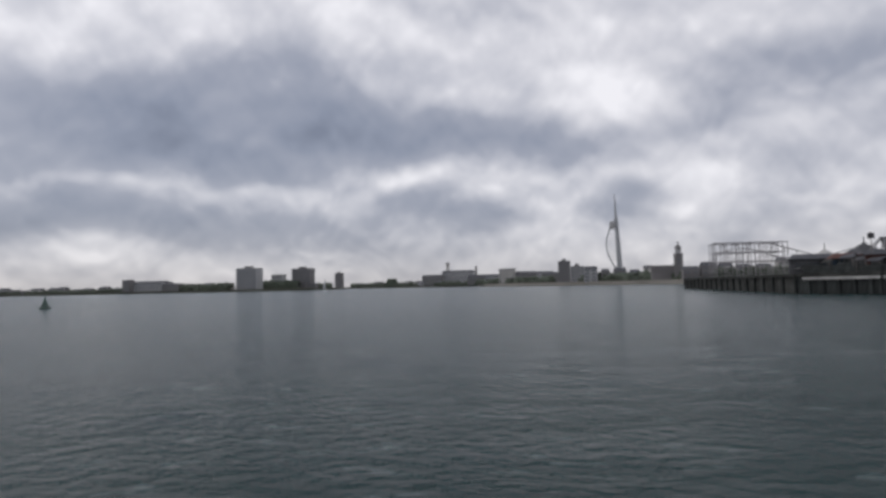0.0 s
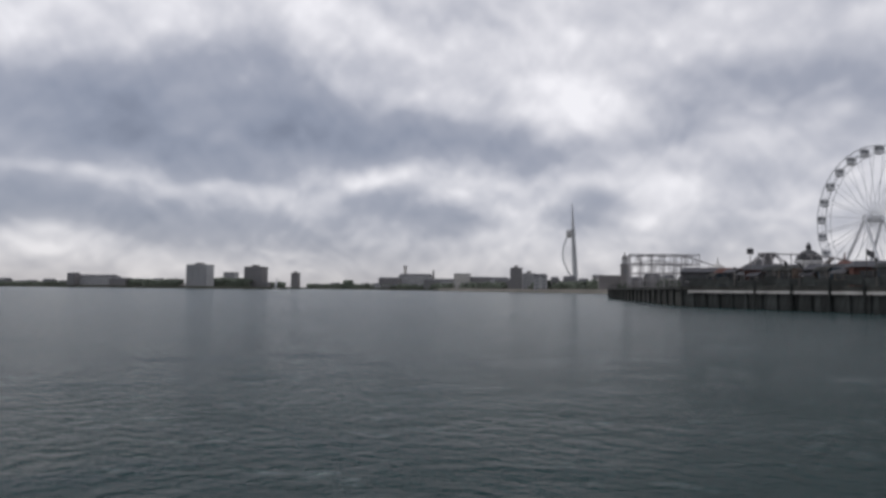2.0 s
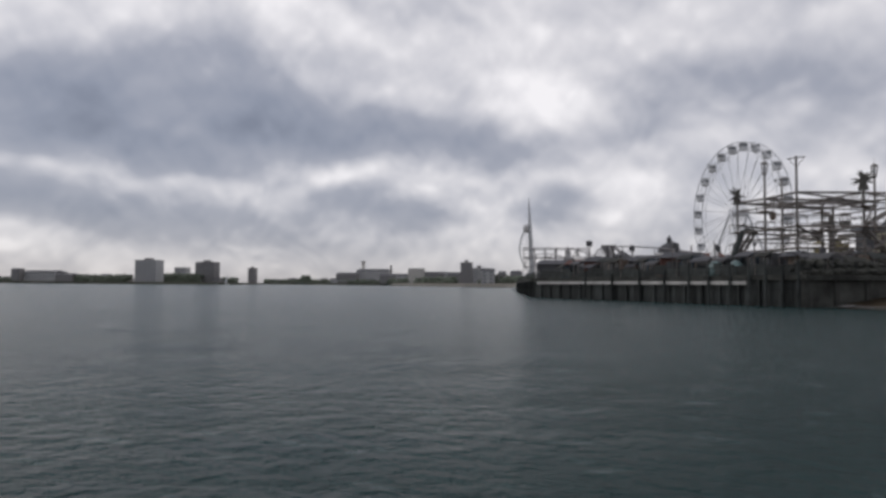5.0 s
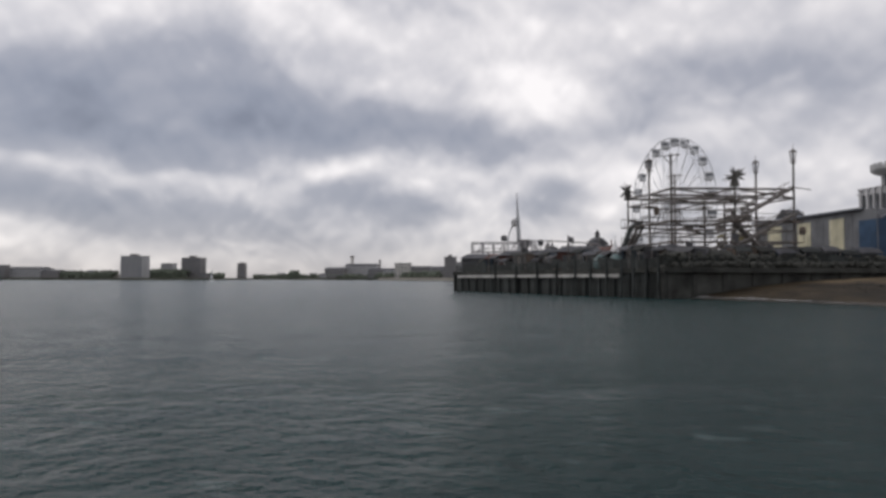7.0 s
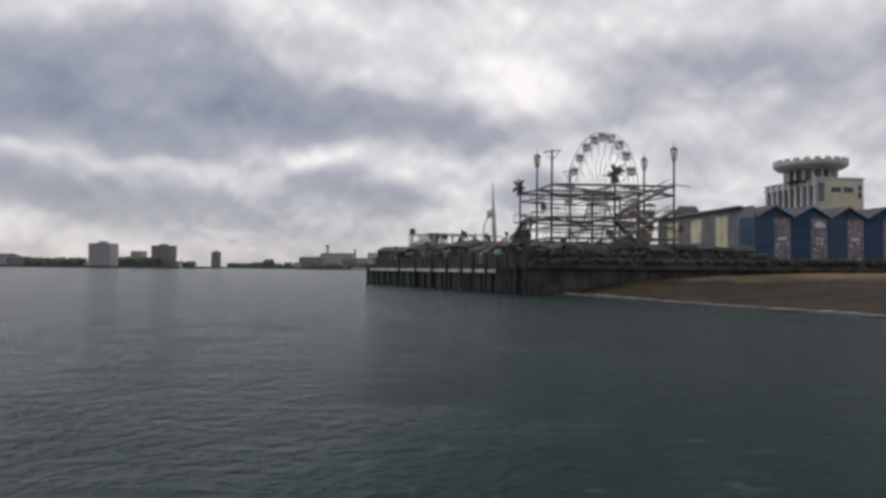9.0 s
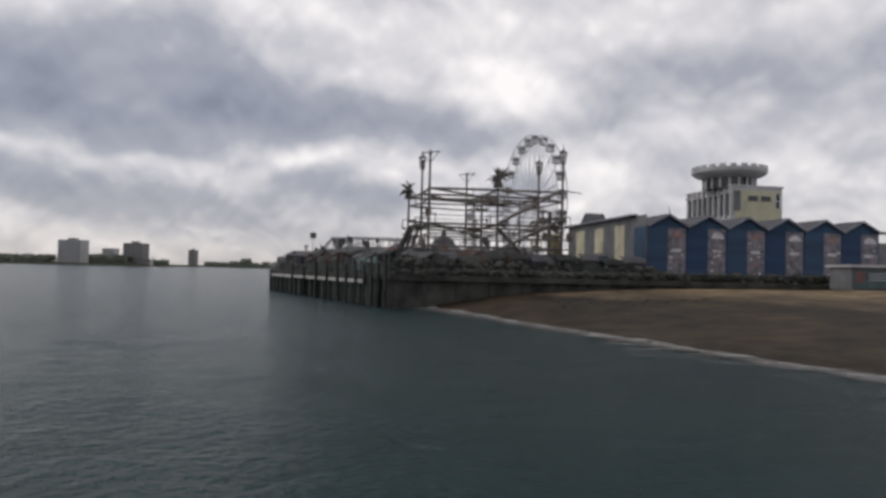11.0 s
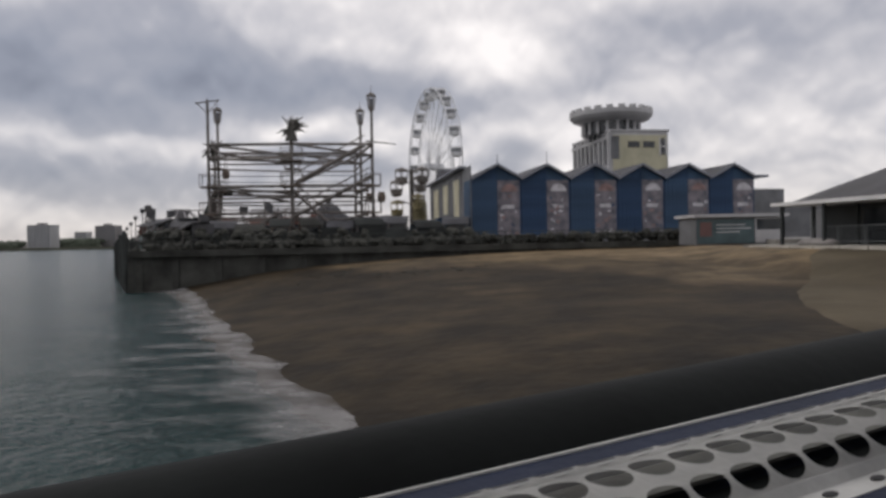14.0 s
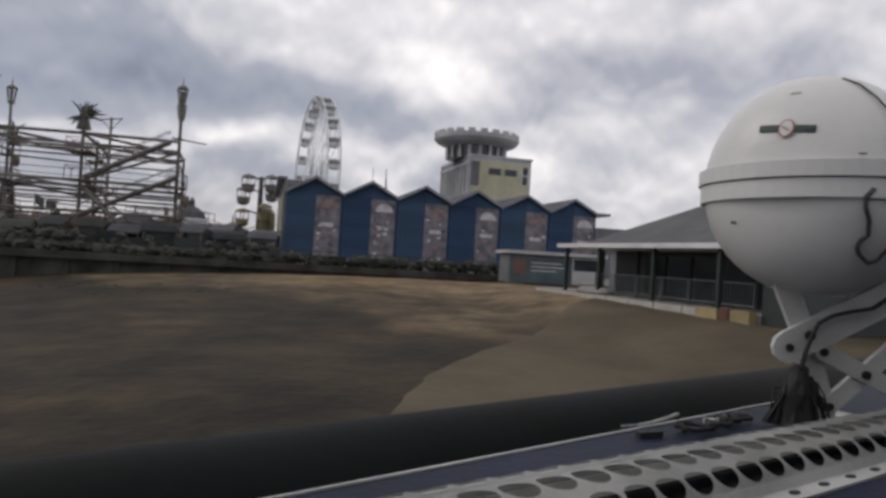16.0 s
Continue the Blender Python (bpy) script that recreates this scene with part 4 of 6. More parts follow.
def platform(x, y, z, w=1.1):
    ob = part("platform", boxed(x - w, x + w, y - w, y + w, z - 0.12, z), "rope_deck", rope, "plank platform with a low cage")
    for sx in (-1, 1):
        for sy in (-1, 1):
            part("cage_post", tubed((x + sx * w, y + sy * w, z), (x + sx * w, y + sy * w, z + 1.1), 0.04, 0.04, 5), "rope_steel", ob)
    for sx in (-1, 1):
        part("cage_rail", tubed((x + sx * w, y - w, z + 1.1), (x + sx * w, y + w, z + 1.1), 0.035, 0.035, 5), "rope_steel", ob)
        part("cage_rail", tubed((x - w, y + sx * w, z + 1.1), (x + w, y + sx * w, z + 1.1), 0.035, 0.035, 5), "rope_steel", ob)


for k in ("mast", "mid", "right", "right_mid", "left_mid", "left_back", "mid_back", "inner"):
    for z in (LEVELS[1], LEVELS[2] - 1.6 if k in ("mid", "inner", "left_mid") else LEVELS[0]):
        platform(*POSTS[k], z, 0.75 if k != "mid" else 1.0)


def stair(a, b, z0, z1, k0=0.0, k1=1.0):
    """An inclined flight between two posts, with treads and stringers."""
    p, q = Vector((*POSTS[a], 0)), Vector((*POSTS[b], 0))
    s, e = p.lerp(q, k0), p.lerp(q, k1)
    s.z, e.z = z0 - DECK, z1 - DECK
    side = (q - p).cross(Vector((0, 0, 1))).normalized() * 0.4
    bm = bmesh.new()
    for k in (-1, 1):
        tube(bm, s + side * k, e + side * k, 0.18, 0.18, 6)
        tube(bm, s + side * k + Vector((0, 0, 0.95)), e + side * k + Vector((0, 0, 0.95)), 0.035, 0.035, 4)
    ob = part("stair", bm, "rope_steel", rope, "steep open stair with handrails")
    n = 12
    for i in range(1, n):
        c = s.lerp(e, i / n)
        part("tread", tubed(c - side, c + side, 0.07, 0.07, 4), "rope_deck", ob)


stair("mid", "right", 6.3, 10.2)
stair("mid", "right", 9.6, 13.2, 0.05, 0.9)
stair("mid", "right", 8.9, 4.4, 0.0, 0.62)
stair("mid", "right", 5.9, 3.6, -0.12, 0.36)
stair("mast", "mid", 3.5, 6.5, 0.15, 0.8)
stair("left_back", "left_mid", 3.6, 9.3, -0.4, 0.6)


def lantern(x, y, z, size, label):
    ob = part("lantern", lathe(bmesh.new(), [(0.3 * size, z - 0.15), (0.34 * size, z)], 8, (x, y)), "rope_steel", rope, label)
    part("lantern_cap", lathe(bmesh.new(), [(0.55 * size, z + 1.5 * size), (0.5 * size, z + 1.65 * size), (0.12, z + 1.9 * size)], 8, (x, y)), "rope_steel", ob)
    for i in range(6):
        a = i * math.pi / 3
        c, s = math.cos(a), math.sin(a)
        part("cage_bar", tubed((x + 0.28 * size * c, y + 0.28 * size * s, z), (x + 0.5 * size * c, y + 0.5 * size * s, z + 1.5 * size), 0.06, 0.06, 4), "rope_steel", ob)
    part("glass", lathe(bmesh.new(), [(0.1 * size, z), (0.2 * size, z + 1.2 * size)], 8, (x, y)), "barge", ob)
    part("finial", tubed((x, y, z + 1.9 * size), (x, y, z + 2.7 * size), 0.05, 0.02, 5), "rope_steel", ob)


for k in ("left_mid", "right", "right_mid"):
    lantern(*POSTS[k], TOPS[k] - DECK - 0.3, 0.85, "basket lantern on top of a post")
for k in ("mast", "mid_back"):
    x, y = POSTS[k]
    top = TOPS[k] - DECK
    part("yard", tubed((x - 1.1, y, top - 0.35), (x + 1.1, y, top - 0.05), 0.07, 0.07, 5), "rope_steel", rope, "short yardarm with stays")
    part("stay", tubed((x - 1.0, y, top - 0.3), (x, y, top - 1.4), 0.04, 0.04, 4), "rope_steel", rope)
    part("stay", tubed((x + 1.0, y, top - 0.1), (x, y, top - 1.4), 0.04, 0.04, 4), "rope_steel", rope)


def spiky_crown(x, y, z, size, seed):
    r = random.Random(seed)
    hub = part("crown", lathe(bmesh.new(), [(0.5 * size, z - 1.1), (0.32 * size, z - 0.3), (0.3 * size, z + 0.3)], 8, (x, y)), "palm", rope, "spiky palm crown on a post")
    for i in range(20):
        a, e = r.uniform(0, 6.28), r.uniform(-0.7, 1.3)
        ln = size * r.uniform(0.9, 1.45)
        mid = Vector((x + 0.55 * ln * math.cos(a) * math.cos(e), y + 0.55 * ln * math.sin(a) * math.cos(e), z + 0.55 * ln * math.sin(e) + 0.1))
        tip = Vector((x + ln * math.cos(a) * math.cos(e), y + ln * math.sin(a) * math.cos(e), z + ln * math.sin(e) - 0.05))
        bm = tubed((x, y, z), mid, 0.10 * size, 0.08 * size, 4)
        tube(bm, mid, tip, 0.09 * size, 0.015, 4)
        part("frond", bm, "palm", hub)


spiky_crown(*POSTS["mid"], 14.7 - DECK, 1.25, 5)
spiky_crown(*POSTS["left_back"], 14.2 - DECK, 1.2, 6)
# tube slide on the left corner
lbx, lby = POSTS["left_back"]
fall = [(1.9, -0.4, 9.5), (0.9, -0.6, 9.55), (0.3, -0.75, 9.3), (-0.1, -0.85, 8.7), (-0.6, -1.0, 7.6), (-1.2, -1.2, 6.2), (-1.7, -1.4, 5.0)]
part("chute", bent([(lbx + p[0], lby + p[1], p[2] - DECK) for p in fall], 0.36, 9), "pier_timber", rope, "dark curved tube slide", smooth=True)
part("chute_bracket", tubed((lbx, lby, 8.6 - DECK), (lbx - 0.8, lby - 1.1, 8.4 - DECK), 0.09, 0.09, 5), "rope_steel", rope)
for k, z in (("right", 7.6), ("left_mid", 10.6), ("right_mid", 8.0)):
    x, y = POSTS[k]
    part("barrel", lathe(bmesh.new(), [(0.3, z - DECK), (0.42, z - DECK + 0.5), (0.3, z - DECK + 1.0)], 10, (x + 0.8, y - 0.4)), "rope_deck", rope, "wooden barrel fixed to a post")
part("yard", tubed((POSTS["right"][0] - 0.6, POSTS["right"][1], 13.6 - DECK), (POSTS["right"][0] + 2.3, POSTS["right"][1], 13.3 - DECK), 0.09, 0.05, 5), "rope_steel", rope)

# ---------------------------------------------------------------- big wheel
R = 15.8
wheel = thing("ferris_wheel", "tall white steel ferris wheel with enclosed gondolas", "ferris wheel", (84.4, 165.4, DECK), 110)
HUB = 34.6 - R - DECK


def rim_ring(bm, y, r, rad, n=48):
    pts = [(r * math.cos(2 * math.pi * i / n), y, HUB + r * math.sin(2 * math.pi * i / n)) for i in range(n)]
    for i in range(n):
        tube(bm, pts[i], pts[(i + 1) % n], rad, rad, 5)
    return bm


for y in (-1.1, 1.1):
    part("rim", rim_ring(bmesh.new(), y, R, 0.13), "white_steel", wheel)
    part("inner_rim", rim_ring(bmesh.new(), y, R - 1.6, 0.07), "white_steel", wheel)
N = 24
for i in range(N):
    a = 2 * math.pi * (i + 0.5) / N
    c, s = math.cos(a), math.sin(a)
    bm = bmesh.new()
    for y in (-1.1, 1.1):
        tube(bm, (0.5 * c, y * 0.9, HUB + 0.5 * s), (R * c, y, HUB + R * s), 0.07, 0.07, 4)
        tube(bm, ((R - 1.6) * c, y, HUB + (R - 1.6) * s), (R * math.cos(a + 0.131), y, HUB + R * math.sin(a + 0.131)), 0.045, 0.045, 4)
    tube(bm, (R * c, -1.1, HUB + R * s), (R * c, 1.1, HUB + R * s), 0.07, 0.07, 4)
    part("spoke", bm, "white_steel", wheel)
body0 = roof0 = None
for i in range(N):
    a = 2 * math.pi * (i + 0.5) / N
    m = pose(R * math.cos(a), 0, HUB + R * math.sin(a))
    if body0 is None:
        bm = bmesh.new()
        lathe(bm, [(0.55, -1.9), (0.95, -1.7), (1.0, -1.05)], 10)
        body0 = part("gondola", bm, "gondola", wheel, "white gondola with pale grey windows")
        body0.matrix_basis = m
        pane0 = part("window", lathe(bmesh.new(), [(0.94, -1.05), (0.92, -0.3)], 10), "gondola_glass", body0)
        roof0 = part("roof", lathe(bmesh.new(), [(1.05, -0.3), (0.85, -0.05), (0.2, 0.1), (0.1, 0.2)], 10), "gondola", body0)
    else:
        o = again(body0, m)
        for src in (pane0, roof0):
            k = src.copy()
            scene.collection.objects.link(k)
            k.parent = o
part("hub", tubed((0, -2.2, HUB), (0, 2.2, HUB), 0.8, 0.8, 14), "white_steel", wheel)
for y in (-2.2, 2.2):
    for x in (-7.5, 7.5):
        part("leg", tubed((x, y * 1.7, 0), (0, y, HUB), 0.35, 0.28, 8), "white_steel", wheel)
part("boarding_deck", boxed(-9, 9, -5, 5, 0, 0.9), "booth_grey", wheel)
part("base_beam", boxed(-9.5, 9.5, -4.2, -3.4, 0.9, 1.5), "white_steel", wheel)

# ---------------------------------------------------------------- roller coaster at the pier end
co = thing("roller_coaster", "grey steel roller coaster on braced trestles", "roller coaster", (36, 196, DECK))
for i in range(7):
    for j in range(3):
        part("trestle_post", tubed((i * 3.0, j * 5, 0), (i * 3.0, j * 5, 9.0), 0.11, 0.11, 5), "coaster", co)
for j in range(3):
    for z in (9.0, 6.5, 4.0):
        part("ledger", tubed((0, j * 5, z), (18, j * 5, z), 0.09, 0.09, 5), "coaster", co)
    for i in range(0, 6, 2):
        part("brace", tubed((i * 3.0, j * 5, 4), (i * 3 + 3.0, j * 5, 9), 0.06, 0.06, 4), "coaster", co)
for i in range(7):
    part("cross_beam", tubed((i * 3.0, 0, 9), (i * 3.0, 10, 9), 0.08, 0.08, 5), "coaster", co)


def track(points, label):
    ob = None
    for off in (-0.5, 0.5):
        bm = bent([(p[0], p[1] + off, p[2]) for p in points], 0.10)
        ob = part("track_rail", bm, "coaster", co, label)
    for p in points[::2]:
        part("sleeper", tubed((p[0], p[1] - 0.6, p[2]), (p[0], p[1] + 0.6, p[2]), 0.07, 0.07, 4), "coaster", ob)
        part("support", tubed((p[0], p[1], 0), (p[0], p[1], p[2]), 0.11, 0.09, 5), "coaster", ob)


track([(x, -2.0, 4.6 + 2.2 * math.sin(x * 0.20 + 0.6) + 1.2 * math.sin(x * 0.09)) for x in [i * 1.6 for i in range(26)]], "curving steel track with sleepers")
track([(x, 3.0, 9.2 if x < 13 else 9.2 - 0.32 * (x - 13)) for x in [i * 1.5 for i in range(22)]], "upper steel track that drops away")

# ---------------------------------------------------------------- stalls and small rides on the deck
STALLS = [(42, 132, 7, 4, 2.6, 0), (46, 126, 5, 4, 2.4, 1), (50, 118, 8, 4, 2.7, 2), (55, 109, 6, 4, 2.5, 0), (58, 100, 6, 4, 2.6, 2), (62, 112, 9, 5, 3.0, 1),
          (70, 116, 8, 5, 3.1, 0), (74, 110, 6, 4, 2.8, 2), (78, 117, 8, 5, 3.0, 0), (72, 97.5, 4, 3, 2.4, 1), (78, 94, 4, 3, 2.5, 0)]
for x, y, w, d, h, c in STALLS:
    mat = ("booth_grey", "booth_blue", "booth_red")[c]
    word = ("grey", "faded blue", "faded red")[c]
    ob = thing("stall", f"{word} fairground stall with a shallow pitched roof", "stall", (x, y, DECK), rng.uniform(-15, 25) - 30, "fairground stalls")
    part("body", boxed(-w / 2, w / 2, 0, d, 0, h), mat, ob)
    bm = bmesh.new()
    v = [bm.verts.new(p) for p in ((-w / 2 - 0.3, -0.5, h), (w / 2 + 0.3, -0.5, h), (w / 2 + 0.3, d + 0.3, h), (-w / 2 - 0.3, d + 0.3, h), (-w / 2 + 0.6, d / 2, h + 0.9), (w / 2 - 0.6, d / 2, h + 0.9))]
    for f in ((0, 1, 5, 4), (2, 3, 4, 5), (0, 4, 3), (1, 2, 5), (3, 2, 1, 0)):
        bm.faces.new([v[i] for i in f])
    part("roof", bm, ("hut_roof", "booth_red", "hut_roof")[c], ob)
    part("hatch", boxed(-w * 0.38, w * 0.38, -0.06, 0.2, 1.0, 2.1), "glass_dark", ob)
    part("counter", boxed(-w * 0.4, w * 0.4, -0.35, 0.0, 0.9, 1.0), "pale_beam", ob)
for x, y, r, h, mat, word in ((56.5, 150, 4.0, 6.0, "booth_grey", "grey"), (67, 135, 3.0, 5.2, "booth_red", "faded red"), (76.5, 137, 3.9, 4.9, "rope_deck", "weathered brown"), (47, 142, 3.2, 4.6, "pale_beam", "pale")):
    ob = thing("round_tent", f"{word} round ride with a pointed canopy", "fairground ride", (x, y, DECK), 0, "round rides")
    part("base", lathe(bmesh.new(), [(r, 0), (r, 0.5)], 16), "booth_grey", ob)
    part("canopy", lathe(bmesh.new(), [(r + 0.3, h * 0.52), (r + 0.3, h * 0.6), (r * 0.4, h * 0.85), (0.15, h), (0.06, h + 1.2)], 16), mat, ob)
    for i in range(8):
        a = i * math.pi / 4
        part("column", tubed((r * 0.9 * math.cos(a), r * 0.9 * math.sin(a), 0.5), (r * 0.9 * math.cos(a), r * 0.9 * math.sin(a), h * 0.55), 0.08), "pale_beam", ob)
fence = thing("hoarding", "dark timber hoarding behind the pier railing", "fence", (A[0] + 1.6, A[1] + 0.6, DECK), math.degrees(math.atan2(B[1] - A[1], B[0] - A[0])))
panel = part("panel", boxed(0, 2.3, 0, 0.06, 0, 1.4), "pier_timber", fence)
for i in range(1, 23):
    again(panel, pose(i * 2.36, random.uniform(-0.05, 0.05), random.uniform(-0.5, 0.2)))
fence = thing("hoarding", "dark timber hoarding below the climbing tower", "fence", (B[0] + 0.9, B[1] + 2.9, DECK), math.degrees(math.atan2(C[1] - B[1], C[0] - B[0])))
panel = part("panel", boxed(0, 1.9, 0, 0.06, 0, 1.6), "pier_timber", fence)
for i in range(1, 14):
    again(panel, pose(i * 1.96, random.uniform(-0.05, 0.05), random.uniform(-0.5, 0.2)))

for k, h in ((0.2, 2.6), (0.42, 2.9), (0.63, 3.2), (0.86, 3.4)):
    x, y = A[0] + (B[0] - A[0]) * k + 1.2, A[1] + (B[1] - A[1]) * k + 0.8
    ob = thing("lamp_post", "slim dark lamp post at the pier edge", "lamp post", (x, y, DECK), 0, "pier lamp posts")
    part("pole", tubed((0, 0, 0), (0, 0, h), 0.07, 0.05, 6), "rope_steel", ob)
    part("head", lathe(bmesh.new(), [(0.07, h), (0.2, h + 0.12), (0.22, h + 0.4), (0.06, h + 0.5)], 8), "booth_grey", ob)
cup = thing("cupola_kiosk", "pale round kiosk with a domed cupola", "kiosk", (66.0, 150, DECK))
part("drum", lathe(bmesh.new(), [(2.4, 0), (2.4, 5.0), (2.8, 5.2), (2.8, 5.5)], 14), "fascia", cup)
part("dome", lathe(bmesh.new(), [(2.5, 5.5), (2.1, 6.6), (1.1, 7.4), (0.5, 7.6), (0.5, 8.4), (0.1, 9.2)], 14), "booth_grey", cup)
for i in range(7):
    a = 2 * math.pi * i / 7
    part("window", boxed(-0.4, 0.4, -2.46, -2.3, 3.0, 4.6), "glass_dark", cup).matrix_basis = pose(0, 0, 0, 0, 0, math.degrees(a))

# crowded small booths and flag poles along the pier edge
def booth(x, y, turn, w, h, mat, word):
    ob = thing("booth", f"small {word} fairground booth with a sloping awning", "booth", (x, y, DECK), turn, "small pier booths")
    part("body", boxed(-w / 2, w / 2, 0, 1.8, 0, h), mat, ob)
    bm = bmesh.new()
    prof = [(-0.9, h - 0.45), (0.0, h + 0.05), (1.9, h + 0.3), (1.9, h + 0.38), (0.0, h + 0.13), (-0.9, h - 0.37)]
    a = [bm.verts.new((-w / 2 - 0.15, p, q)) for p, q in prof]
    b = [bm.verts.new((w / 2 + 0.15, p, q)) for p, q in prof]
    bm.faces.new(a)
    bm.faces.new(b[::-1])
    for k in range(len(a)):
        j = (k + 1) % len(a)
        bm.faces.new((a[j], a[k], b[k], b[j]))
    part("awning", bm, rng.choice(("booth_grey", "pier_timber", "hut_roof", "pier_wall")), ob)
    part("hatch", boxed(-w * 0.4, w * 0.4, -0.05, 0.1, 1.0, h - 0.5), "glass_dark", ob)
    part("counter", boxed(-w * 0.42, w * 0.42, -0.3, -0.05, 0.9, 0.98), "rope_deck", ob)
    for sx in (-1, 1):
        part("awning_post", tubed((sx * w / 2, -0.8, 0), (sx * w / 2, -0.8, h - 0.42), 0.06, 0.06, 5), "rope_steel", ob)


def flag_pole(x, y, h):
    ob = thing("flag_pole", "slim dark pole with a drooping pennant", "pole", (x, y, DECK), rng.uniform(-60, 60), "pier flag poles")
    part("pole", tubed((0, 0, 0), (0, 0, h), 0.08, 0.05, 6), "rope_steel", ob)
    bm = bmesh.new()
    for k in range(5):
        box(bm, 0.05 + 0.16 * k, 0.05 + 0.16 * (k + 1), -0.02, 0.02, h - 0.9 - 0.12 * k, h - 0.2 - 0.06 * k)
    bmesh.ops.remove_doubles(bm, verts=bm.verts, dist=0.001)
    part("pennant", bm, "booth_grey", ob)


MATS = (("booth_grey", "grey"), ("booth_blue", "faded blue"), ("booth_grey", "grey"), ("rope_deck", "brown timber"))
for i in range(17):
    k = 0.06 + 0.90 * i / 16
    off = 3.2 + 2.2 * rng.random()
    mat, word = rng.choice(MATS)
    booth(A[0] + (B[0] - A[0]) * k + off * 0.87, A[1] + (B[1] - A[1]) * k + off * 0.5, math.degrees(math.atan2(B[1] - A[1], B[0] - A[0])) + rng.uniform(-14, 14), rng.uniform(1.8, 2.9), rng.uniform(2.0, 2.9), mat, word)
for i in range(10):
    k = 0.05 + 0.50 * i / 9
    mat, word = rng.choice(MATS)
    booth(B[0] + (C[0] - B[0]) * k, B[1] + (C[1] - B[1]) * k + 4.2 + 1.6 * rng.random(), 12 + rng.uniform(-12, 12), rng.uniform(1.6, 2.6), rng.uniform(1.9, 2.6), mat, word)
for x, y, h in ((60, 92, 4.2), (56.5, 100, 5.0), (50, 112, 4.0), (69, 83.5, 3.4), (74.5, 85, 4.4), (79, 86.5, 3.2)):
    flag_pole(x, y, h)

# two small teal pods at the pier edge, a white peaked tent further in
for x, y, r in ((60.2, 92.3, 0.95), (61.8, 89.6, 0.85)):
    ob = thing("dome_pod", "small faded teal domed pod on the pier deck", "pod", (x, y, DECK), 30, "teal pods")
    part("shell", lathe(bmesh.new(), [(r * 0.92, 0), (r, 0.25), (r, 1.0), (r * 0.86, 1.45), (r * 0.5, 1.78), (0.12, 1.9)], 16), "pod_teal", ob, smooth=True)
    part("rim", lathe(bmesh.new(), [(r + 0.03, 0.92), (r + 0.06, 0.97), (r + 0.03, 1.03)], 16), "booth_grey", ob)
    part("hatch", boxed(-0.35, 0.35, -r - 0.03, -r + 0.12, 0.25, 0.9), "glass_dark", ob)
peak = thing("peaked_tent", "small white tent with a steep pointed roof", "tent", (64.2, 108.6, DECK), 15)
part("wall", prismed([(1.25 * math.cos(k * math.pi / 3), 1.25 * math.sin(k * math.pi / 3)) for k in range(6)], 0, 2.3), "fascia", peak)
part("roof", lathe(bmesh.new(), [(1.5, 2.25), (1.42, 2.4), (0.7, 3.2), (0.16, 4.2), (0.05, 4.9)], 6), "fascia", peak)
part("finial", tubed((0, 0, 4.8), (0, 0, 5.5), 0.04, 0.02, 5), "rope_steel", peak)

# domed hoop ride on the pier with a track leading away from it
hoop = thing("hoop_ride", "grey steel ride with a dome of open hoops", "fairground ride", (50.5, 122, DECK), 20)
part("base", lathe(bmesh.new(), [(3.0, 0), (3.0, 0.5), (2.7, 0.6), (2.7, 2.5), (2.85, 2.6)], 16), "booth_grey", hoop)
for i in range(5):
    a = math.pi * i / 5
    arcp = [Vector((2.65 * math.cos(k * math.pi / 14) * math.cos(a), 2.65 * math.cos(k * math.pi / 14) * math.sin(a), 2.6 + 2.9 * math.sin(k * math.pi / 14))) for k in range(15)]
    part("hoop", bent(arcp, 0.10), "coaster", hoop)
part("basket", lathe(bmesh.new(), [(0.5, 3.2), (0.8, 4.4), (1.25, 5.3), (1.3, 5.55)], 12), "coaster", hoop, "grey flared basket in the middle")
run = [(1.0, 0, 5.4), (5, 1.0, 5.5), (10, 2.4, 5.45), (15, 4.2, 5.3), (20, 6.5, 5.0), (26, 9.0, 4.3), (32, 12, 3.4)]
for off in (-0.35, 0.35):
    bm = bent([(p[0], p[1] + off, p[2]) for p in run], 0.09)
    trk = part("track_rail", bm, "coaster", hoop)
    part("lift_rail", tubed((9.0, 1.0 + off, 1.6), (14.0, 2.6 + off, 5.0), 0.2, 0.2, 5), "rope_steel", hoop, "dark inclined lift section")
for p in run[1:]:
    part("support", tubed((p[0], p[1], 0), (p[0], p[1], p[2]), 0.10, 0.10, 5), "coaster", trk)
for x, y, h in ((53, 113, 5.2), (47, 119, 6.3), (66, 104, 5.0)):
    ob = thing("ride_sign_post", "thin dark post with a small board among the rides", "sign post", (x, y, DECK), rng.uniform(-30, 30), "sign posts on the pier")
    part("pole", tubed((0, 0, 0), (0, 0, h), 0.07, 0.06, 6), "rope_steel", ob)
    part("board", boxed(-0.5, 0.5, -0.06, 0.0, h - 1.1, h - 0.2), "booth_grey", ob)

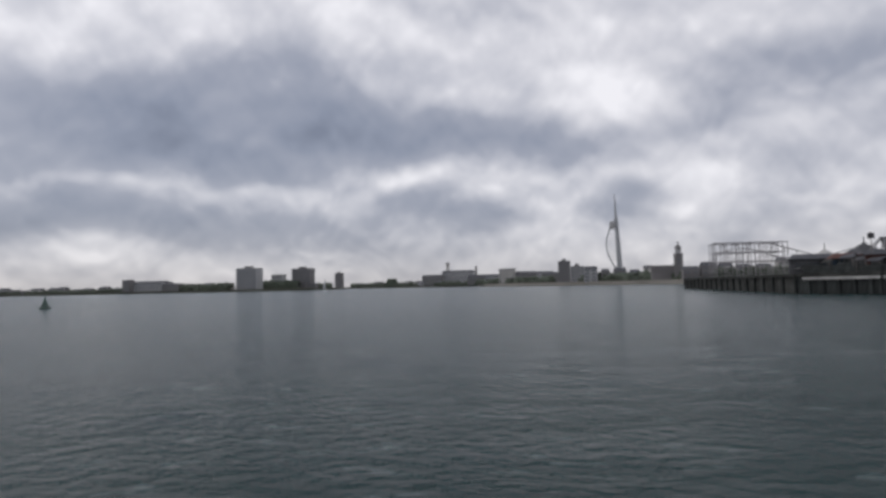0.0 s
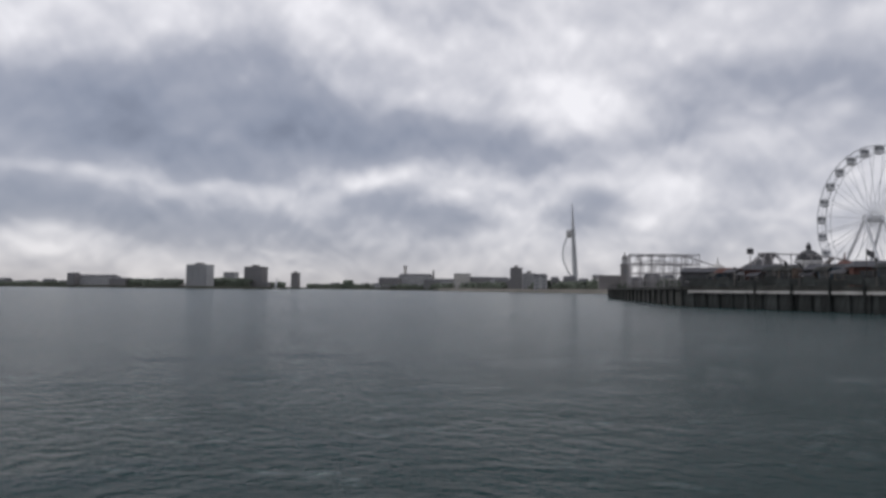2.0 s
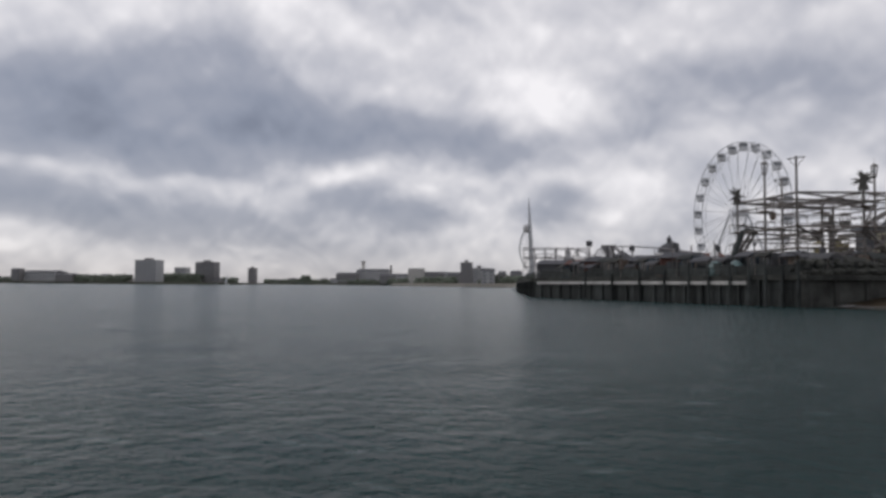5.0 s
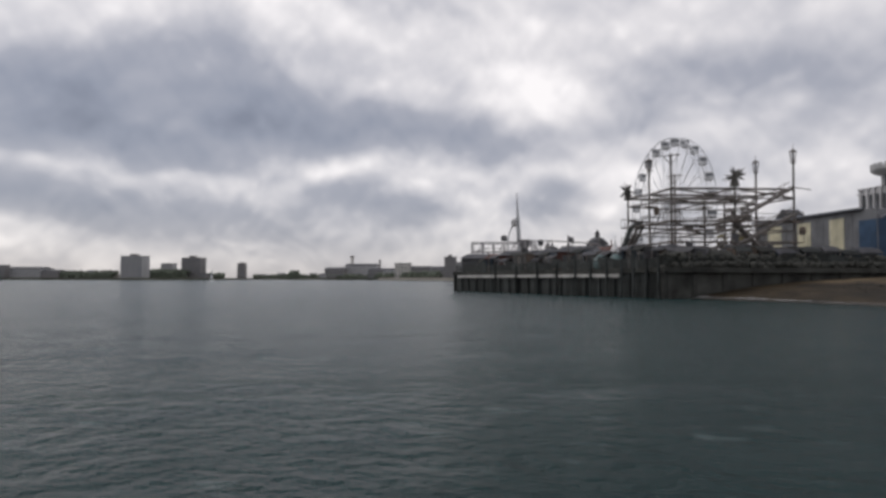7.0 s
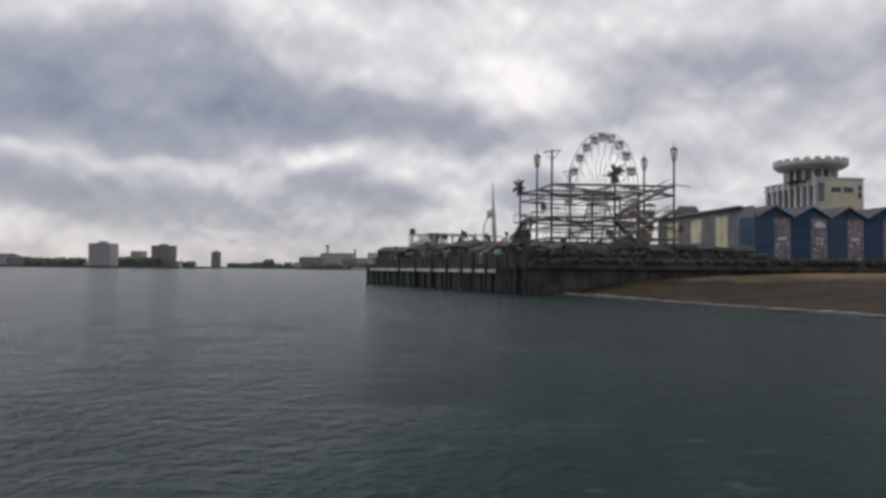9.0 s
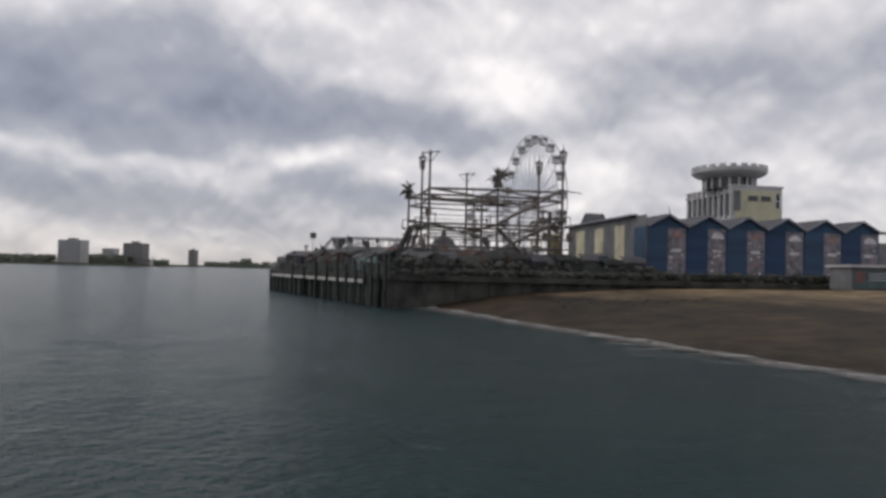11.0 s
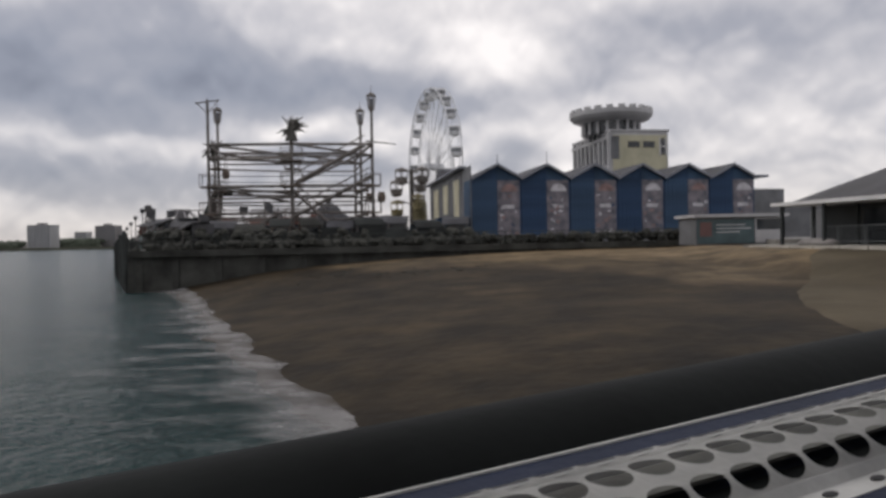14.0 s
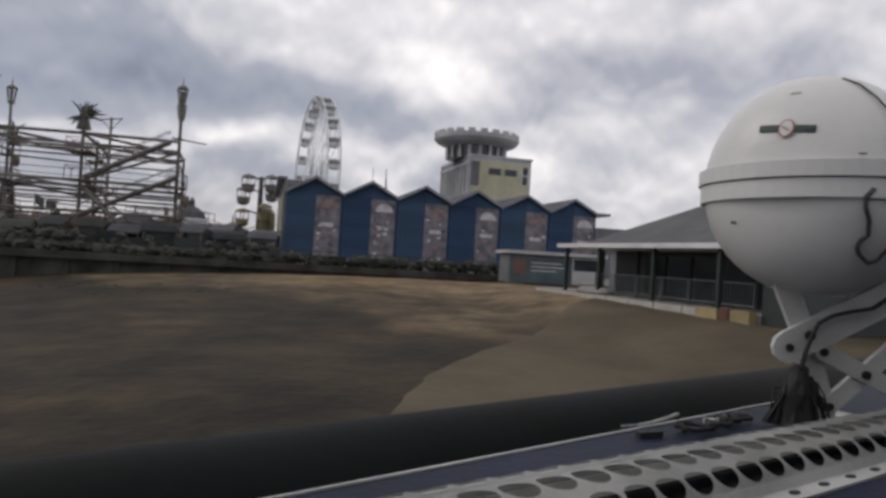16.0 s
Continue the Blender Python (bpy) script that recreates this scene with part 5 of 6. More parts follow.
# small ride with hanging tubs beside the arcade
tub = thing("tub_ride", "tall ride with hanging dark and yellow tubs", "fairground ride", (84.6, 118.4, DECK))
part("column", tubed((0, 0, 0), (0, 0, 10.2), 0.42, 0.28, 10), "rope_steel", tub)
part("trunk", lathe(bmesh.new(), [(1.9, 0), (1.6, 0.8), (1.15, 3.0), (1.05, 5.6), (0.6, 6.2)], 14, (0.9, 0.4)), "tub_yellow", tub, "dull yellow housing round the column")
for a, z, mat in ((185, 7.5, "rope_steel"), (235, 9.0, "rope_steel"), (320, 9.1, "rope_steel"), (195, 4.7, "tub_yellow"), (300, 5.4, "tub_yellow"), (60, 8.2, "rope_steel")):
    x, y = 2.1 * math.cos(radians(a)), 2.1 * math.sin(radians(a))
    part("arm", tubed((0, 0, z + 0.7), (x, y, z + 1.3), 0.11), "rope_steel", tub)
    t0 = part("tub", lathe(bmesh.new(), [(0.35, z - 1.05), (0.78, z - 0.75), (0.86, z - 0.1), (0.9, z)], 12, (x, y)), mat, tub)
    part("hood", lathe(bmesh.new(), [(0.94, z + 0.8), (0.8, z + 1.08), (0.15, z + 1.3)], 12, (x, y)), mat, t0)
    for i in range(4):
        b2 = i * math.pi / 2
        part("hanger", tubed((x + 0.8 * math.cos(b2), y + 0.8 * math.sin(b2), z), (x + 0.8 * math.cos(b2), y + 0.8 * math.sin(b2), z + 0.85), 0.06), mat, t0)

# ---------------------------------------------------------------- blue gabled arcade
UNIT = 4.95
arc = thing("amusement_arcade", "navy blue arcade front of six gabled bays with posters", "arcade", (93.2, 89.9, DECK), 12.4)
EAVE, APEX = 9.75 - DECK, 11.1 - DECK
for k in range(6):
    DEPTH = 27.0 if k == 0 else 16.0
    x0, x1, xm = k * UNIT, (k + 1) * UNIT, (k + 0.5) * UNIT
    bm = bmesh.new()
    front = [(x0 + 0.02, 0.0), (x1 - 0.02, 0.0), (x1 - 0.02, EAVE), (xm, APEX - 0.15), (x0 + 0.02, EAVE)]
    f0 = [bm.verts.new((x, 0, z)) for x, z in front]
    f1 = [bm.verts.new((x, DEPTH, z)) for x, z in front]
    bm.faces.new(f0)
    bm.faces.new(f1[::-1])
    for i in range(5):
        j = (i + 1) % 5
        bm.faces.new((f0[j], f0[i], f1[i], f1[j]))
    bay = part("bay_wall", bm, "hut_blue", arc)
    # cladding boards on the blue half
    board = part("board", boxed(x0 + 0.06, x0 + 0.42, -0.05, 0.0, 0.3, EAVE - 0.1), "hut_blue" if k % 2 else "hut_blue_pale", bay)
    for i in range(1, 6):
        again(board, pose(i * 0.41, 0, 0))
    # printed panels on the other half, cut to the gable above
    slope = (APEX - EAVE) / (UNIT / 2)
    bm = bmesh.new()
    ol = [(xm + 0.08, EAVE - 0.25), (x1 - 0.2, EAVE - 0.25), (x1 - 0.2, EAVE - 0.1), (xm + 0.08, APEX - 0.38 - 0.08 * slope)]
    lo, hi = [bm.verts.new((x, -0.05, z)) for x, z in ol], [bm.verts.new((x, 0.0, z)) for x, z in ol]
    bm.faces.new(lo)
    bm.faces.new(hi[::-1])
    for a in range(4):
        b = (a + 1) % 4
        bm.faces.new((lo[b], lo[a], hi[a], hi[b]))
    part("gable_panel", bm, "hut_blue_pale", bay)
    pst = part("poster", boxed(xm + 0.08, x1 - 0.2, -0.06, 0.0, 0.7, EAVE - 0.27), "poster", bay, "tall faded printed poster")
    r = random.Random(20 + k)
    fan = [(xm + 1.25 + 0.8 * math.cos(math.pi * a / 10), EAVE - 1.35 + 0.75 * math.sin(math.pi * a / 10)) for a in range(11)]
    bm = bmesh.new()
    lo, hi = [bm.verts.new((x, -0.075, z)) for x, z in fan], [bm.verts.new((x, -0.061, z)) for x, z in fan]
    bm.faces.new(lo)
    bm.faces.new(hi[::-1])
    for a in range(len(lo)):
        b = (a + 1) % len(lo)
        bm.faces.new((lo[b], lo[a], hi[a], hi[b]))
    part("print_fan", bm, "poster_red" if k % 2 == 0 else "poster_white", pst, "faded fan-shaped emblem")
    part("print_block", boxed(xm + 0.55, x1 - 0.75, -0.078, -0.061, 3.35, 3.7), "poster_white", pst, "pale unreadable lettering bar")
    for _ in range(26):
        w, h = r.uniform(0.1, 0.42), r.uniform(0.08, 0.34)
        cx, cz = r.uniform(xm + 0.15, x1 - 0.3 - w), 0.8 + (EAVE - 2.6) * r.random() ** 1.3
        part("print_block", boxed(cx, cx + w, -0.10 + 0.02 * r.random(), -0.061, cz, cz + h), r.choice(("poster_white", "poster_red", "poster", "slate_panel", "hut_blue_pale", "poster")), pst)
    for s in (0, 1):
        bm = bmesh.new()
        ex, ez = (x0 - 0.05, EAVE - 0.02) if s == 0 else (x1 + 0.05, EAVE - 0.02)
        v = [bm.verts.new(p) for p in ((ex, -0.5, ez), (xm, -0.5, APEX), (xm, DEPTH, APEX), (ex, DEPTH, ez), (ex, -0.5, ez - 0.14), (xm, -0.5, APEX - 0.14), (xm, DEPTH, APEX - 0.14), (ex, DEPTH, ez - 0.14))]
        for f in ((0, 1, 2, 3), (7, 6, 5, 4), (0, 4, 5, 1), (1, 5, 6, 2), (2, 6, 7, 3), (3, 7, 4, 0)):
            bm.faces.new([v[i] for i in f])
        part("roof_slope", bm, "hut_roof", bay)
        bm = bmesh.new()
        v = [bm.verts.new(p) for p in ((ex, -0.56, ez - 0.22), (xm, -0.56, APEX - 0.22), (xm, -0.56, APEX + 0.03), (ex, -0.56, ez + 0.03), (ex, -0.51, ez - 0.22), (xm, -0.51, APEX - 0.22), (xm, -0.51, APEX + 0.03), (ex, -0.51, ez + 0.03))]
        for f in ((0, 1, 2, 3), (7, 6, 5, 4), (0, 4, 5, 1), (1, 5, 6, 2), (2, 6, 7, 3), (3, 7, 4, 0)):
            bm.faces.new([v[i] for i in f])
        part("bargeboard", bm, "barge", bay)
    part("plinth", boxed(x0, x1, -0.12, 0, 0, 0.7), "slate_panel", bay)
part("finial", tubed((2.47, -0.5, APEX), (2.47, -0.5, APEX + 0.9), 0.06, 0.02, 5), "barge", arc)
part("finial", tubed((7.4, -0.5, APEX), (7.4, -0.5, APEX + 1.2), 0.04, 0.02, 5), "barge", arc)
# west side wall: dark panels with three tall cream ones, under a flat parapet with a small gable
LONG = 27.0
part("side_wall", boxed(-0.10, 0.0, 0.0, LONG, 0.2, APEX - 0.15), "slate_panel", arc, "dark slate-grey side wall")
part("side_panel", boxed(-0.14, -0.102, 0.1, 3.2, 0.3, EAVE - 0.2), "hut_blue_pale", arc, "faded blue corner panel")
for y0, y1, z0 in ((6.0, 8.9, 2.2), (12.9, 15.9, 3.4), (19.9, 23.4, 2.4)):
    for i in range(4):
        w = (y1 - y0) / 4
        part("side_panel", boxed(-0.16, -0.102, y0 + i * w + 0.03, y0 + (i + 1) * w - 0.03, z0, EAVE + 0.35), "cream", arc, "tall pale cream panel")
for y0 in (4.4, 10.2, 11.6, 17.2, 18.6, 24.6):
    part("side_batten", boxed(-0.15, -0.102, y0, y0 + 0.12, 0.3, EAVE + 0.6), "slate_panel", arc)
part("side_eave", boxed(-0.75, 0.05, 2.6, LONG + 0.2, APEX - 0.15, APEX + 0.05), "barge", arc, "pale weathered eave board")
bm = bmesh.new()
lo = [bm.verts.new(p) for p in ((-0.3, 17.4, APEX + 0.06), (-0.3, 21.4, APEX + 0.06), (-0.3, 19.4, APEX + 1.5))]
hi = [bm.verts.new(p) for p in ((2.4, 17.4, APEX + 0.06), (2.4, 21.4, APEX + 0.06), (2.4, 19.4, APEX + 1.5))]
bm.faces.new(lo)
bm.faces.new(hi[::-1])
for i in range(3):
    j = (i + 1) % 3
    bm.faces.new((lo[j], lo[i], hi[i], hi[j]))
part("gablet", bm, "hut_roof", arc, "small dark gable over the side wall")
part("side_hut", boxed(-1.6, -0.17, 11.2, 13.6, 0.0, 2.9), "hut_blue", arc, "small blue hut against the side wall")
part("hut_hatch", boxed(-1.65, -1.61, 11.7, 13.1, 0.9, 2.2), "poster_white", arc)
part("east_eave", boxed(6 * UNIT - 0.1, 6 * UNIT + 1.3, -0.5, 16.0, EAVE - 0.1, EAVE + 0.15), "barge", arc)

# ---------------------------------------------------------------- pavilion tower with the round crown
pav = thing("pavilion_tower", "cream pavilion tower with a round scalloped crown", "tower", (110.9, 113.6, DECK), 13)
Wd, Dp, Hp = 7.9, 13.5, 17.4 - DECK
part("block", boxed(0, Wd, 0, Dp, 0, Hp), "tower_white", pav)
part("front_panel", boxed(0.25, Wd - 0.2, -0.1, 0, Hp - 7, Hp - 0.5), "tower_yellow", pav, "pale yellow rendered front panel")
for x in (2.3, 4.4):
    part("window", boxed(x, x + 1.6, -0.14, 0.1, Hp - 2.1, Hp - 1.3), "glass_dark", pav)
tall = part("window", boxed(6.75, 7.45, -0.14, 0.1, Hp - 3.0, Hp - 0.9), "glass_dark", pav)
part("window_frame", boxed(6.6, 6.75, -0.2, 0.1, Hp - 3.1, Hp - 0.8), "fascia", tall)
part("window_frame", boxed(7.45, 7.6, -0.2, 0.1, Hp - 3.1, Hp - 0.8), "fascia", tall)
part("window_frame", boxed(6.75, 7.45, -0.2, 0.1, Hp - 2.0, Hp - 1.88), "fascia", tall)
# no hollow here: the corner's shade is a darker flat panel
part("corner_shade_panel", boxed(0.06, 1.1, -0.13, 0.0, Hp - 3.6, Hp - 0.6), "slate_panel", pav, "dark grey panel painted as the shade of a corner recess")
part("parapet", boxed(-0.15, Wd + 0.15, -0.15, Dp + 0.15, Hp, Hp + 0.25), "tower_white", pav)
for i in range(9):
    part("side_fin", boxed(-0.35, 0, 0.1 + i * 1.55, 0.5 + i * 1.55, 4.5, Hp), "tower_white", pav)
    if i < 8:
        part("side_window", boxed(-0.06, 0.1, 0.65 + i * 1.55, 1.5 + i * 1.55, Hp - 4.2, Hp - 1.0), "glass_dark", pav)
for z in (Hp - 5.0, Hp - 0.9):
    part("string_course", boxed(-0.3, 0, 0, Dp, z, z + 0.3), "tower_white", pav)
cx, cy = 1.9, 4.3
part("neck", lathe(bmesh.new(), [(3.5, Hp), (3.5, Hp + 2.2)], 28, (cx, cy)), "glass_dark", pav, "recessed dark glazed ring")
for i in range(18):
    a = 2 * math.pi * i / 18
    part("column", tubed((cx + 3.75 * math.cos(a), cy + 3.75 * math.sin(a), Hp), (cx + 3.75 * math.cos(a), cy + 3.75 * math.sin(a), Hp + 2.2), 0.2, 0.2, 6), "tower_white", pav)
part("crown_soffit", lathe(bmesh.new(), [(3.9, Hp + 1.6), (5.0, Hp + 2.0), (5.45, Hp + 2.4), (5.5, Hp + 2.95), (5.0, Hp + 3.0)], 32, (cx, cy)), "tower_white", pav)
merlon = part("merlon", boxed(-0.42, 0.42, -0.2, 0.2, Hp + 2.9, Hp + 3.35), "tower_white", pav)
for i in range(22):
    a = 2 * math.pi * i / 22
    m = pose(cx + 5.25 * math.cos(a), cy + 5.25 * math.sin(a), 0, 0, 0, math.degrees(a) + 90)
    if i:
        again(merlon, m)
    else:
        merlon.matrix_basis = m
part("low_roof", boxed(-6, Wd + 8, -12, 4, 0, 5.6), "slate_panel", pav)
part("rear_block", boxed(Wd + 8.1, Wd + 26, -12, 4, 0, 3.6), "slate_panel", pav)

# ---------------------------------------------------------------- kiosk and terminal by the ramp
kio = thing("kiosk", "white flat-roofed kiosk with a faded sign board", "kiosk", (112.0, 82.2, DECK), 4)
part("body", boxed(0, 7.4, 0, 4, -0.4, 1.9), "slate_panel", kio)
part("white_panel", boxed(5.0, 7.35, -0.04, 0, -0.3, 1.8), "tower_white", kio)
part("roof", boxed(-0.3, 7.7, -0.4, 4.3, 1.9, 2.14), "tower_white", kio)
sg = part("sign_board", boxed(0.1, 4.9, -0.08, 0, -0.3, 1.7), "kiosk_teal", kio, "teal and red sign board")
part("sign_field", boxed(0.3, 1.3, -0.11, -0.08, 0.3, 1.5), "kiosk_red", sg)
for z, w in ((1.2, 2.4), (0.9, 2.9), (0.6, 2.0)):
    part("letter_bar", boxed(1.7, 1.7 + w, -0.11, -0.08, z, z + 0.09), "tower_white", sg)
part("window", boxed(5.1, 7.1, -0.05, 0.1, 0.8, 1.7), "glass_dark", kio)

FLOOR = 3.1
edge = Vector((117.3 - 113.5, 56.1 - 69.2, 0))
term = thing("terminal_building", "dark clad terminal with a grey hipped roof and white canopy", "building", (113.5, 69.2, FLOOR), math.degrees(math.atan2(edge.y, edge.x)))
Lc = edge.length + 5.5
part("floor_slab", boxed(-3.4, 15.6, -0.3, 10.4, -1.6, 0.0), "paving", term)
kb = part("kerb", boxed(0, 1.9, -0.55, -0.3, -0.7, -0.02), "kerb", term)
kb.matrix_basis = pose(-2.5, 0, 0)
for i in range(1, 8):
    again(kb, pose(-2.5 + i * 2.0, 0, 0))
part("kerb_block", boxed(12.5, 13.75, -0.7, -0.35, -1.0, 0.06), "kerb_yellow", term, "worn yellow painted concrete block")
part("kerb_block", boxed(14.5, 15.5, -0.7, -0.35, -1.0, 0.1), "kerb_yellow", term, "worn yellow painted concrete block")
part("block_post", boxed(13.85, 14.35, -0.65, -0.35, -1.0, 0.16), "booth_red", term, "dull red bollard between the blocks")
part("canopy", boxed(-0.6, Lc - 5.2, -0.3, 3.2, 2.5, 2.72), "fascia", term, "white flat canopy with a plain fascia")
cp = part("canopy_post", boxed(-0.09, 0.09, 0, 0.18, 0, 2.5), "term_wall", term)
for x in (3.6, 8.4, 12.9):
    again(cp, pose(x, 0, 0))
again(cp, pose(0, 2.4, 0))
again(cp, pose(3.6, 2.4, 0))
part("wall", boxed(0.3, 15.6, 3.2, 10.4, 0, 2.74), "term_wall", term)
part("end_wall", boxed(15.6, Lc, -0.2, 10.4, -1.6, 2.74), "term_wall", term)
part("screen_wall", boxed(-3.2, 0.3, 5.0, 5.2, 0, 2.3), "slate_panel", term, "plain grey screen wall")
for i in range(5):
    part("door_panel", boxed(3.4 + i * 2.1, 5.2 + i * 2.1, 3.1, 3.25, 0.05, 2.2), "glass_dark", term)
bm = bmesh.new()
v = [bm.verts.new(p) for p in ((-0.7, 1.2, 2.74), (Lc + 1, 1.2, 2.74), (Lc + 1, 10.8, 2.74), (-0.7, 10.8, 2.74), (4.9, 6.0, 5.33), (Lc - 4, 6.0, 5.33))]
for f in ((0, 1, 5, 4), (2, 3, 4, 5), (0, 4, 3), (1, 2, 5), (3, 2, 1, 0)):
    bm.faces.new([v[i] for i in f])
part("hip_roof", bm, "term_roof", term)
part("ridge_mast", tubed((5.0, 6.0, 5.2), (5.0, 6.0, 6.05), 0.05), "grey_steel", term)
for i in range(6):
    bar = thing("crowd_barrier", "dull grey steel crowd barrier standing on the terminal floor", "barrier", tuple(term.matrix_world @ Vector((1.6 + i * 2.05, 1.1, 0))), math.degrees(math.atan2(edge.y, edge.x)), "crowd barriers")
    part("frame", tube(tube(tube(tubed((0, 0, 0.05), (0, 0, 1.15), 0.03), (1.9, 0, 0.05), (1.9, 0, 1.15), 0.03), (0, 0, 1.13), (1.9, 0, 1.13), 0.03), (0, 0, 0.2), (1.9, 0, 0.2), 0.03), "barrier", bar)
    up_bar = part("upright", tubed((0.19, 0, 0.2), (0.19, 0, 1.13), 0.016, 0.016, 4), "barrier", bar)
    for k in range(1, 9):
        again(up_bar, pose(0.19 * k, 0, 0))
    part("foot", boxed(0.1, 0.2, -0.3, 0.3, 0, 0.04), "barrier", bar)
    part("foot", boxed(1.7, 1.8, -0.3, 0.3, 0, 0.04), "barrier", bar)
tarp = thing("covered_boat", "pale tarpaulin bundle lying by the canopy", "bundle", (114.6, 66.6, FLOOR), -70)
bm = bmesh.new()
lathe(bm, [(0.5, 0), (0.58, 0.14), (0.42, 0.34), (0.12, 0.42)], 12)
for vtx in bm.verts:
    vtx.co.x *= 2.8
    vtx.co.z *= 1 + 0.12 * noise.noise(vtx.co * 2)
part("cover", bm, "tarp", tarp, smooth=True)

# ---------------------------------------------------------------- hovercraft side, where it comes to rest
END = Vector((104.627, 28.8, 4.445))
hov = thing("hovercraft", "hovercraft side deck with black skirt and white perforated grating", "hovercraft", tuple(END + Vector((0, 0, -0.53))), 38.0)


def strip(profile, x0, x1, bow=None):
    """A profile of (outward, up) drawn along the craft."""
    bm = bmesh.new()
    n = len(profile)
    rows = [[bm.verts.new((bow or swept)(x, y, z)) for y, z in profile] for x in span(x0, x1, 0.5)]
    for r0, r1 in zip(rows, rows[1:]):
        for i in range(n):
            j = (i + 1) % n
            bm.faces.new((r0[i], r0[j], r1[j], r1[i]))
    bm.faces.new(rows[0][::-1])
    bm.faces.new(rows[-1])
    return bm


AFT, FORE = -17.0, 7.0


def swept(x, y, z, start=0.0, lean=0.17):
    """The stern stands lower on the slope, and the side bows outwards towards it."""
    k = max(0.0, start - x)
    return x, y + lean * k - 0.0012 * k * k, z - 0.066 * k + 0.0012 * k * k


def askew(x, y, z):
    """The same sweep for parts that stand on the slanted grating line."""
    return swept(x, y, z, -1.5, 0.09)


part("side_deck", strip([(-0.5, -0.12), (1.34, -0.12), (1.34, 0.0), (-0.5, 0.0)], AFT, FORE), "deck_blue", hov, "blue painted side deck")
part("edge_strip", strip([(1.34, -0.03), (1.348, -0.03), (1.348, 0.006), (1.34, 0.006)], AFT, FORE), "raft_frame", hov, "thin pale metal edge strip")
sk = [(1.352, -0.10)]
for k in range(21):      # round upper roll of the skirt
    t2 = math.pi - math.pi * 1.12 * k / 20
    sk.append((1.60 + 0.24 * math.cos(t2), -0.175 + 0.245 * math.sin(t2)))
for k in range(1, 13):   # hanging bulge below it
    t2 = k / 12
    sk.append((1.82 + 0.16 * math.sin(t2 * math.pi) - 0.7 * t2 * t2, -0.265 - 2.85 * t2))
sk += [(1.0, -3.12), (1.0, -0.3), (1.352, -0.3)]
part("skirt", strip(sk, AFT, FORE), "rubber", hov, "bulging black rubber air skirt", smooth=True)


def grating(x0, x1, folds, pitch, wide, high):
    """Folded faces of a perforated white grating: each hole is a real opening."""
    bm = bmesh.new()
    n = int((x1 - x0) / pitch)
    k = 16
    for row, ((ya, za), (yb, zb)) in enumerate(zip(folds, folds[1:])):
        for i in range(n):
            cx = x0 + (i + 0.5 + 0.5 * (row % 2)) * pitch

            def at(u, w):
                sag = 0.010 * (1 - (2 * w - 1) ** 2)
                return bm.verts.new(askew(cx + u * pitch, ya + (yb - ya) * w, za + (zb - za) * w + sag))

            ring_in = [at(wide * math.cos(2 * math.pi * j / k), 0.5 + high[row] * math.sin(2 * math.pi * j / k)) for j in range(k)]
            ring_out = []
            for j in range(k):
                c, s2 = math.cos(2 * math.pi * j / k), math.sin(2 * math.pi * j / k)
                m2 = max(abs(c), abs(s2))
                ring_out.append(at(0.5 * c / m2, 0.5 + 0.5 * s2 / m2))
            for j in range(k):
                bm.faces.new((ring_in[j], ring_in[(j + 1) % k], ring_out[(j + 1) % k], ring_out[j]))
    bmesh.ops.solidify(bm, geom=bm.faces[:], thickness=0.004)
    return bm


slant = pose(1.5, 0, 0, 0, 0, -4.4)      # the grating stands slightly askew to the deck edge
gr = part("grating", grating(-18.48, 4.8, [(1.04, 0.058), (0.975, 0.072), (0.85, 0.072), (0.79, 0.030)], 0.105, 0.43, (0.40, 0.34, 0.43)), "raft_frame", hov, "white perforated grating with large round holes")
gr.matrix_basis = slant
part("tray", strip([(0.87, 0.040), (0.985, 0.040), (0.985, 0.048), (0.87, 0.048)], -18.4, 4.8, askew), "tray_grey", gr, "dull grey metal under the grating")
part("tray", strip([(1.03, 0.0), (1.045, 0.0), (1.045, 0.054), (1.03, 0.054)], -18.4, 4.8, askew), "raft_frame", gr)
# shade below the inner row of holes, laid in as a black strip
part("tray", strip([(0.80, 0.004), (0.868, 0.004), (0.868, 0.02), (0.80, 0.02)], -18.4, 4.8, askew), "rubber", gr, "black strip in place of the shade under the grating")
part("inner_rail", strip([(0.722, 0.0), (0.786, 0.0), (0.792, 0.030), (0.787, 0.032), (0.776, 0.008), (0.722, 0.008)], -18.4, 4.8, askew), "raft_frame", gr)
bolt = part("bolt", prismed([(0.021 * math.cos(k * math.pi / 5), 0.011 * math.sin(k * math.pi / 5)) for k in range(10)], 0.004, 0.011), "black", gr)
bolt.matrix_basis = pose(*askew(-18.2, 0.752, 0))
for i in range(1, 152):
    again(bolt, pose(*askew(-18.2 + i * 0.15, 0.752, 0)))
cleat = part("cleat", prismed([(1.95, 1.285), (1.94, 1.262), (2.03, 1.235), (2.05, 1.26)], 0.0, 0.02), "black", hov, "dark mooring cleat with a pale horn")
horn = bmesh.new()
hp = [Vector((1.847, 1.269, 0.05)), Vector((1.92, 1.258, 0.047)), Vector((1.985, 1.252, 0.048)), Vector((2.07, 1.253, 0.054)), Vector((2.15, 1.258, 0.06))]
for (p, q), r in zip(zip(hp, hp[1:]), (0.003, 0.005, 0.006, 0.005)):
    tube(horn, p, q, r, r * 1.05, 7)
part("horn", horn, "raft_frame", cleat)
r6 = random.Random(21)
laid = []
